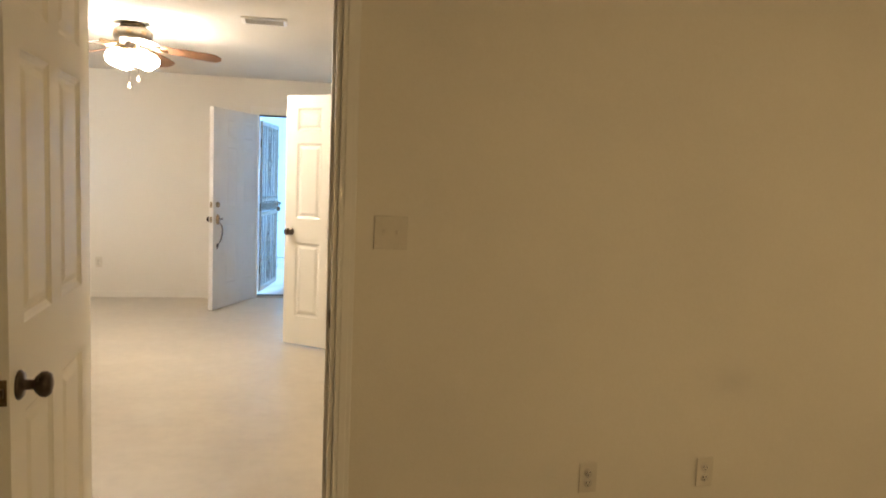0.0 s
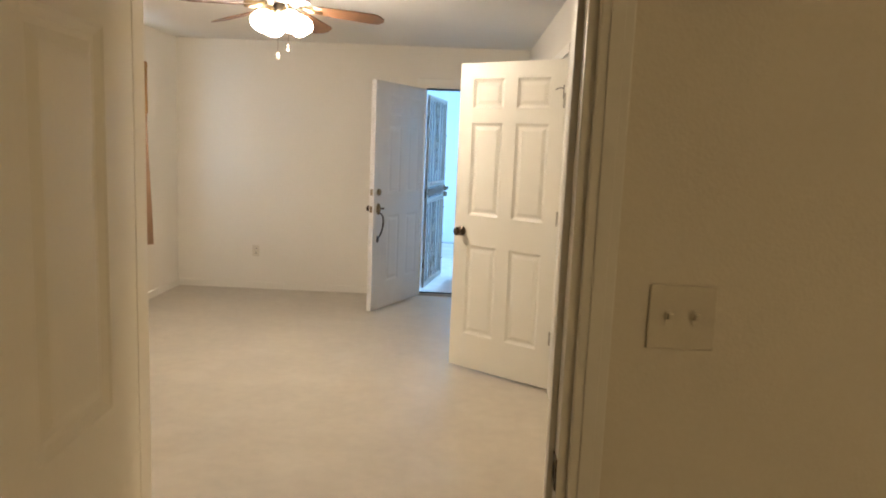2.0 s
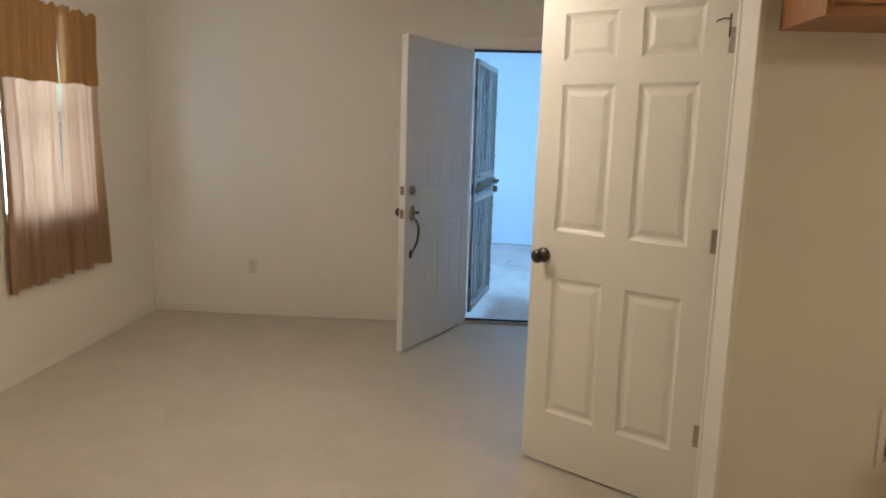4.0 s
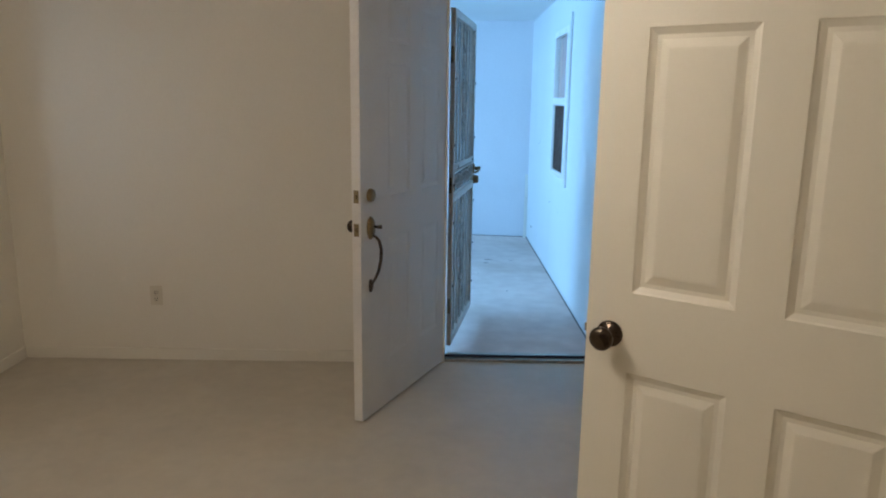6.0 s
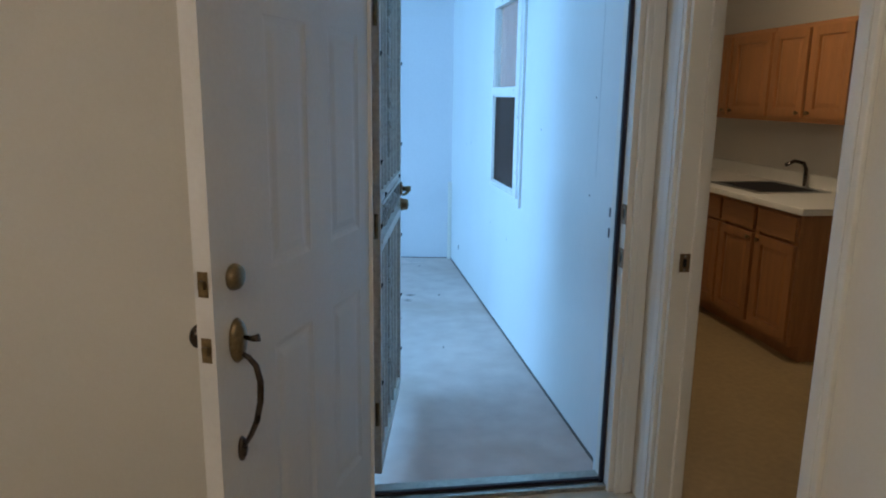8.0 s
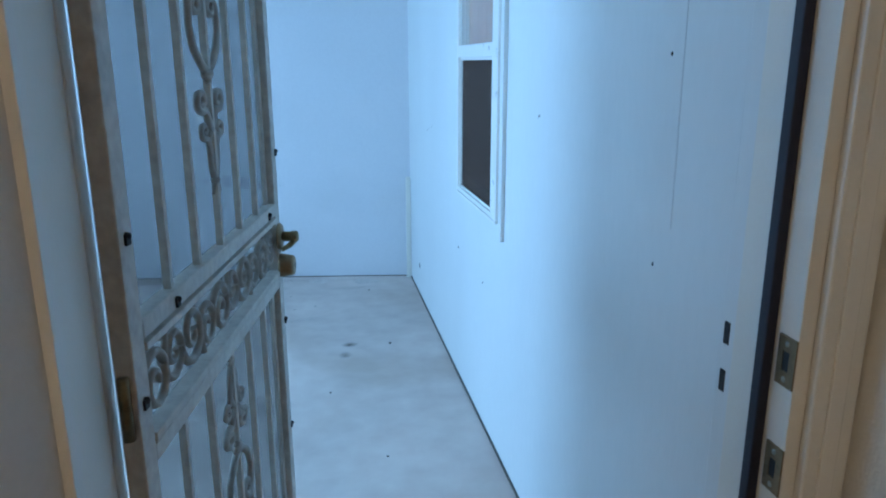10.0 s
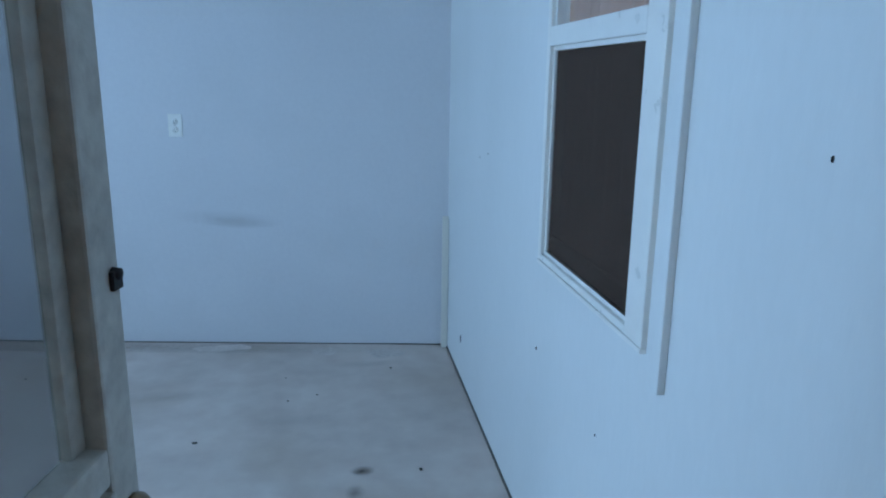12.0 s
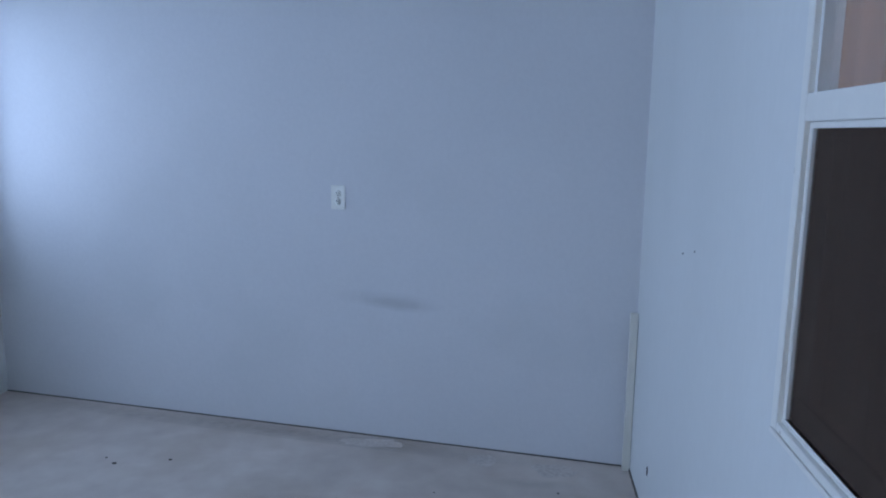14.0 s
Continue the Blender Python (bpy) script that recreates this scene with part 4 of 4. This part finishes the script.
CX = LEFT + 0.045
rod = thing("curtain_rod", "thin white curtain rod over the window", "curtain rod")
bm = bmesh.new()
tube(bm, [(LEFT, 6.10, 2.075), (CX + 0.01, 6.10, 2.075), (CX + 0.015, 6.12, 2.075), (CX + 0.015, 7.04, 2.075), (CX + 0.01, 7.06, 2.075), (LEFT, 7.06, 2.075)], 0.006, 8)
part("rod", bm, WHITE_PLASTIC, rod)
single("window_curtain", drape(6.135, 6.63, 0.53, 2.07, 5, 0.052, CX - 0.002, 3, 0.02), SHEER, "sheer brown curtain panel with a gold tint", "curtain", "window curtains")
single("window_curtain", drape(6.70, 7.035, 0.53, 2.07, 4, 0.056, CX - 0.002, 8, 0.09), SHEER, "sheer brown curtain panel with a gold tint", "curtain", "window curtains")
single("curtain_valance", drape(6.085, 6.62, 1.665, 2.105, 4, 0.020, CX + 0.034, 5, 0.0, 0.010, 0.25), CURTAIN, "short gold-brown gathered valance", "valance", "valances")
single("curtain_valance", drape(6.61, 7.06, 1.672, 2.105, 3.4, 0.020, CX + 0.034, 11, 0.0, 0.010, 0.25), CURTAIN, "short gold-brown gathered valance", "valance", "valances")

fan = thing("ceiling_fan", "brass ceiling fan with brown wooden blades and lit globes", "ceiling fan", pose(-1.44, 5.22, 0))
part("canopy", lathe([(0, H), (0.085, H), (0.088, H - 0.02), (0.075, H - 0.035), (0, H - 0.036)], 28), BRASS, fan)
part("motor_housing", lathe([(0, H - 0.03), (0.11, H - 0.032), (0.128, H - 0.045), (0.132, H - 0.10), (0.12, H - 0.125), (0.085, H - 0.14), (0, H - 0.142)], 32), FAN_METAL, fan, "antique brass motor housing")
for k in range(8):
    a = math.tau * k / 8
    part("motor_vent", boxed(-0.018, 0.018, 0.129, 0.1335, H - 0.09, H - 0.06, bevel=0.002), BRIGHT_BRASS, fan).matrix_basis = Matrix.Rotation(a, 4, "Z")
part("switch_housing", lathe([(0, H - 0.14), (0.05, H - 0.14), (0.058, H - 0.155), (0.055, H - 0.20), (0.03, H - 0.215), (0, H - 0.216)], 24), FAN_METAL, fan)


def blade_mesh():
    bm = bmesh.new()
    outline = []
    for k in range(13):
        s = k / 12
        x = 0.19 + 0.42 * s
        w = 0.052 + 0.020 * math.sin(s * math.pi * 0.62)
        if s > 0.86:
            w *= math.sqrt(max(0.0, 1 - ((s - 0.86) / 0.145) ** 2))
        outline.append((x, w))
    pts = [(x, w) for x, w in outline] + [(x, -w) for x, w in reversed(outline)]
    top = [bm.verts.new((x, w, 0.003)) for x, w in pts]
    bot = [bm.verts.new((x, w, -0.003)) for x, w in pts]
    bm.faces.new(top), bm.faces.new(bot[::-1])
    for k in range(len(pts)):
        bm.faces.new((top[k], bot[k], bot[(k + 1) % len(pts)], top[(k + 1) % len(pts)]))
    bm.transform(Matrix.Translation((0.17, 0, -0.004)) @ Matrix.Rotation(radians(5.5), 4, "Y") @ Matrix.Translation((-0.17, 0, 0)) @ Matrix.Rotation(radians(-13), 4, "X"))
    return finish("blade", bm, WALNUT)


blade = blade_mesh()
bm = bmesh.new()
tube(bm, [(0.10, 0, 0.015), (0.14, 0, 0.004), (0.17, 0, -0.004), (0.24, 0, -0.006)], lambda s: 0.012 + 0.012 * s, 8, 0.35)
iron = finish("blade_iron", bm, BRASS)
for k in range(5):
    turn = Matrix.Translation((0, 0, H - 0.16)) @ Matrix.Rotation(radians(4 + 72 * k), 4, "Z")
    shared("blade", blade, fan, turn)
    shared("blade_iron", iron, fan, turn)
globe = finish("globe", lathe([(0.026, 0.0), (0.030, -0.012), (0.052, -0.035), (0.064, -0.062), (0.066, -0.085), (0.058, -0.108), (0.048, -0.118), (0, -0.120)], 20), GLOBE)
holder = finish("globe_holder", lathe([(0, 0.035), (0.02, 0.035), (0.032, 0.02), (0.034, -0.006), (0.028, -0.010)], 16), BRASS)
for k in range(4):
    tilt = Matrix.Translation((0, 0, H - 0.195)) @ Matrix.Rotation(radians(38 + 90 * k), 4, "Z") @ Matrix.Translation((0.085, 0, 0)) @ Matrix.Rotation(radians(-35), 4, "Y")
    shared("globe", globe, fan, tilt)
    shared("globe_holder", holder, fan, tilt)
for x, y, z in ((-0.03, 0.02, 2.0), (0.04, -0.01, 2.045)):
    bm = bmesh.new()
    tube(bm, [(x * 0.6, y, H - 0.21), (x, y, H - 0.24), (x, y, z + 0.02)], 0.0014, 6)
    chain = part("pull_chain", bm, BRIGHT_BRASS, fan, "thin brass pull chain")
    part("pull_knob", lathe([(0, 0.022), (0.006, 0.02), (0.0085, 0.006), (0.012, -0.012), (0.010, -0.018), (0, -0.019)], 12, Matrix.Translation((x, y, z))), PLASTIC, chain, "cream pull knob")

vent = thing("ceiling_vent", "white metal air vent in the ceiling", "air vent", pose(-0.50, 4.75, H))
for x0, x1, y0, y1 in ((-0.15, 0.15, -0.10, -0.075), (-0.15, 0.15, 0.075, 0.10), (-0.15, -0.125, -0.075, 0.075), (0.125, 0.15, -0.075, 0.075)):
    part("vent_frame", boxed(x0, x1, y0, y1, -0.012, 0, bevel=0.002), WHITE_PLASTIC, vent)
part("vent_backing", boxed(-0.125, 0.125, -0.075, 0.075, -0.003, -0.001), BLACK, vent, "dark duct opening")
slat = boxed(-0.125, 0.125, -0.008, 0.008, -0.001, 0.001)
slat.transform(Matrix.Rotation(radians(40), 4, "X"))
slat = finish("slat", slat, WHITE_PLASTIC)
for k in range(7):
    shared("slat", slat, vent, Matrix.Translation((0, -0.06 + 0.02 * k, -0.009)))


def dome_light(name, label, m, material):
    ob = thing(name, label, "ceiling light", m)
    part("base", lathe([(0, 0), (0.15, 0), (0.155, -0.012), (0.15, -0.025), (0, -0.026)], 28), BRASS, ob)
    part("diffuser", lathe([(0.145, -0.025), (0.15, -0.04), (0.13, -0.075), (0.08, -0.098), (0, -0.105)], 28), material, ob, "lit frosted glass diffuser")
    return ob


dome_light("unseen_dome_light", "lit frosted dome light on the kitchen ceiling", pose(2.7, 2.75, H), DOME_KITCHEN)
# Added fill out of view: brightens the bedroom side of the doorway wall.
dome_light("unseen_dome_light", "unseen fill dome added on the bedroom ceiling", pose(1.9, -1.0, H), BEDROOM_FILL)
# No known lamp here: this dome is added to lift the kitchen past the doorway.
dome_light("unseen_dome_light", "unseen fill dome added in the back kitchen", pose(1.1, 9.3, 2.36), BACK_KITCHEN_FILL)

# ---- washer box and kitchen ----
wb = thing("washer_box", "white plastic recessed washer outlet box in the wall", "washer box")
X0, X1, ZA, ZB, Y = 0.82, 0.995, 0.385, 0.555, LAUNDRY_Y0
for a, b, c, d in ((X0 - 0.02, X0 + 0.004, ZA - 0.02, ZB + 0.02), (X1 - 0.004, X1 + 0.02, ZA - 0.02, ZB + 0.02), (X0 + 0.004, X1 - 0.004, ZB - 0.004, ZB + 0.02), (X0 + 0.004, X1 - 0.004, ZA - 0.02, ZA + 0.004)):
    part("flange", boxed(a, b, Y - 0.007, Y + 0.001, c, d, bevel=0.002), WHITE_PLASTIC, wb)
part("back_plate", boxed(X0, X1, Y + 0.08, Y + 0.084, ZA, ZB), PLASTIC, wb)
for a, b, c, d in ((X0, X0 + 0.003, ZA, ZB), (X1 - 0.003, X1, ZA, ZB), (X0 + 0.003, X1 - 0.003, ZA, ZA + 0.003), (X0 + 0.003, X1 - 0.003, ZB - 0.003, ZB)):
    part("side_plate", boxed(a, b, Y + 0.001, Y + 0.08, c, d), PLASTIC, wb)
for x in (X0 + 0.045, X0 + 0.125):
    bm = lathe([(0, 0), (0.014, 0), (0.014, 0.012), (0.009, 0.014), (0.009, 0.05), (0.016, 0.052), (0.016, 0.062), (0, 0.063)], 14, Matrix.Translation((x, Y + 0.05, ZA + 0.003)))
    valve = part("valve", bm, BRIGHT_BRASS if x < 0.9 else STEEL, wb, "brass hose valve")
    part("valve_handle", boxed(x - 0.022, x + 0.022, Y + 0.022, Y + 0.034, ZA + 0.05, ZA + 0.06, bevel=0.003), STEEL, valve)
part("drain_cup", lathe([(0.02, 0.0), (0.022, 0.010), (0.019, 0.010), (0.017, 0.002), (0, 0.002)], 18, Matrix.Translation((X0 + 0.085, Y + 0.045, ZA + 0.003))), BLACK, wb, "dark drain opening")


def raised_door(w, h, t=0.019):
    """A frame-and-panel cabinet door, local x to the right, z up, y- to the front."""
    bm = pierced("y", -t, 0, 0, w, 0, h, [(0.055, w - 0.055, 0.055, h - 0.055)])
    fr = [e for e in bm.edges if all(abs(v.co.y + t) < 1e-6 for v in e.verts)]
    bmesh.ops.bevel(bm, geom=fr, offset=0.004, segments=2, affect="EDGES")
    pn = bmesh.new()
    loops = []
    for inset, y in ((0.050, -0.006), (0.062, -0.006), (0.085, -0.014), (0.09, -0.0145)):
        loops.append([pn.verts.new((x, y, z)) for x, z in ((inset, inset), (w - inset, inset), (w - inset, h - inset), (inset, h - inset))])
    for p, q in zip(loops, loops[1:]):
        for k in range(4):
            pn.faces.new((p[k], p[(k + 1) % 4], q[(k + 1) % 4], q[k]))
    pn.faces.new(loops[-1])
    return bm, pn


def cabinet(name, label, m, w, d, z0, z1, doors, base=False, drawer=0.0, knob_low=True, group=""):
    """A cabinet whose front faces local y-; its back stands on y = 0."""
    ob = thing(name, label, "cabinet", m, group)
    foot = 0.10 if base else 0.0
    bm = boxed(0, w, -d, 0, z0 + foot, z1, bevel=0.002)
    if base:
        box(bm, 0.0, w, -d + 0.06, 0, z0, z0 + foot)
    body = part("body", bm, OAK, ob)
    bm = pierced("y", -d - 0.019, -d, 0, w, z0 + foot, z1, [(0.038 + k * (w - 0.038) / doors, (k + 1) * (w - 0.038) / doors, z0 + foot + 0.04, z1 - 0.04) for k in range(doors)])
    part("face_frame", bm, OAK_FLAT, ob)
    step = (w - 0.012 + 0.034) / doors
    for k in range(doors):
        dx, dw = 0.012 + k * step, step - 0.046
        low, high = z0 + foot + 0.028, z1 - 0.028 - drawer
        fr, pn = raised_door(dw, high - low)
        for b in (fr, pn):
            b.transform(Matrix.Translation((dx, -d - 0.0195, low)))
        leaf = part("cabinet_door", fr, OAK, ob)
        part("panel", pn, OAK, leaf)
        kx = dx + (dw - 0.028 if k % 2 == 0 else 0.028)
        kz = low + 0.03 if knob_low else high - 0.03
        part("knob", lathe([(0, 0), (0.007, 0), (0.006, 0.01), (0.013, 0.016), (0.014, 0.021), (0.009, 0.025), (0, 0.026)], 14, Matrix.Translation((kx, -d - 0.0385, kz)) @ pose(0, 0, 0, 90, 0, 0)), BRASS, leaf, "antique brass knob")
        if drawer:
            part("drawer_front", boxed(dx, dx + dw, -d - 0.0385, -d - 0.0195, high + 0.02, z1 - 0.026, bevel=0.005), OAK_FLAT, ob)
    return ob


cabinet("wall_cabinet", "honey oak wall cabinet with raised panel doors over the laundry space", pose(0.335, LAUNDRY_Y0 - 0.001, 0), 0.978, 0.30, 1.80, 2.13, 2)
cabinet("wall_cabinet", "honey oak wall cabinet beside the laundry space", pose(1.315, LAUNDRY_Y0 - 0.001, 0), 0.76, 0.295, 1.38, 2.13, 2)
cabinet("base_cabinet", "honey oak base cabinet beside the laundry space", pose(1.325, LAUNDRY_Y0 - 0.001, 0), 0.9, 0.58, 0.0, 0.872, 2, True, 0.16, False)
single("countertop", box(boxed(1.30, 2.25, LAUNDRY_Y0 - 0.64, LAUNDRY_Y0 - 0.001, 0.873, 0.912, bevel=0.006), 1.30, 2.25, LAUNDRY_Y0 - 0.022, LAUNDRY_Y0 - 0.001, 0.912, 1.0, 0.003), LAMINATE, "cream laminate countertop with a low backsplash", "countertop")

KR = 2.329
for y0, w in ((9.05, 0.8), (9.852, 0.8), (10.654, 0.6)):
    cabinet("base_cabinet", "dark-lit oak base cabinet in the back kitchen", pose(KR, y0 + w, 0, 0, 0, -90), w, 0.60, 0.0, 0.872, 2, True, 0.16, False, group="kitchen base cabinets")
single("countertop", box(boxed(KR - 0.69, KR, 8.95, 11.3, 0.873, 0.912, bevel=0.006), KR - 0.022, KR, 8.95, 11.3, 0.912, 1.0, 0.003), LAMINATE, "white laminate kitchen countertop", "countertop")
cabinet("wall_cabinet", "oak wall cabinet above the kitchen sink counter", pose(KR, 10.86, 0, 0, 0, -90), 0.95, 0.32, 1.345, 1.93, 2, group="kitchen wall cabinets")
cabinet("wall_cabinet", "short oak wall cabinet at the kitchen end", pose(KR, 11.46, 0, 0, 0, -90), 0.595, 0.32, 1.62, 1.93, 1, group="kitchen wall cabinets")
cabinet("wall_cabinet", "oak wall cabinet above the kitchen counter", pose(KR, 9.90, 0, 0, 0, -90), 0.75, 0.32, 1.345, 1.93, 2, group="kitchen wall cabinets")
sink = thing("kitchen_sink", "steel drop-in kitchen sink with a dark faucet", "sink")
bm = pierced("x", 0.913, 0.918, 9.55, 10.15, -0.5, 0.0, [(9.58, 10.12, -0.46, -0.04)])
bm.transform(Matrix(((0, 0, 1, KR - 0.08), (0, 1, 0, 0), (1, 0, 0, 0), (0, 0, 0, 1))))
part("rim", bm, STAINLESS, sink)
# No real hollow: the shade inside the basin is this flat black sheet.
part("basin", boxed(KR - 0.54, KR - 0.12, 9.58, 10.12, 0.9125, 0.9145), BLACK, sink, "black sheet drawn for the basin's shadowed depth")
bm = bmesh.new()
tube(bm, [(KR - 0.06, 9.85, 0.918), (KR - 0.06, 9.85, 1.03), (KR - 0.08, 9.85, 1.07), (KR - 0.15, 9.85, 1.085), (KR - 0.21, 9.85, 1.06)], 0.012, 10)
part("faucet", bm, PEWTER, sink, "dark kitchen faucet")
kw = tagged(thing("window_kitchen", "small dark kitchen window with white frame", "window"), kind="structure")
for a, b, c, d in ((1.68, 1.71, 0.98, 1.62), (2.09, 2.12, 0.98, 1.62), (1.71, 2.09, 1.59, 1.62), (1.71, 2.09, 0.98, 1.01), (1.71, 2.09, 1.13, 1.15), (1.71, 2.09, 1.27, 1.29)):
    part("window_frame", boxed(a, b, 12.085, 12.13, c, d, bevel=0.002), WHITE_PLASTIC, kw)
part("pane", boxed(1.71, 2.09, 12.14, 12.145, 1.0, 1.6), WINDOW_SCREEN, kw, "dark screened pane")
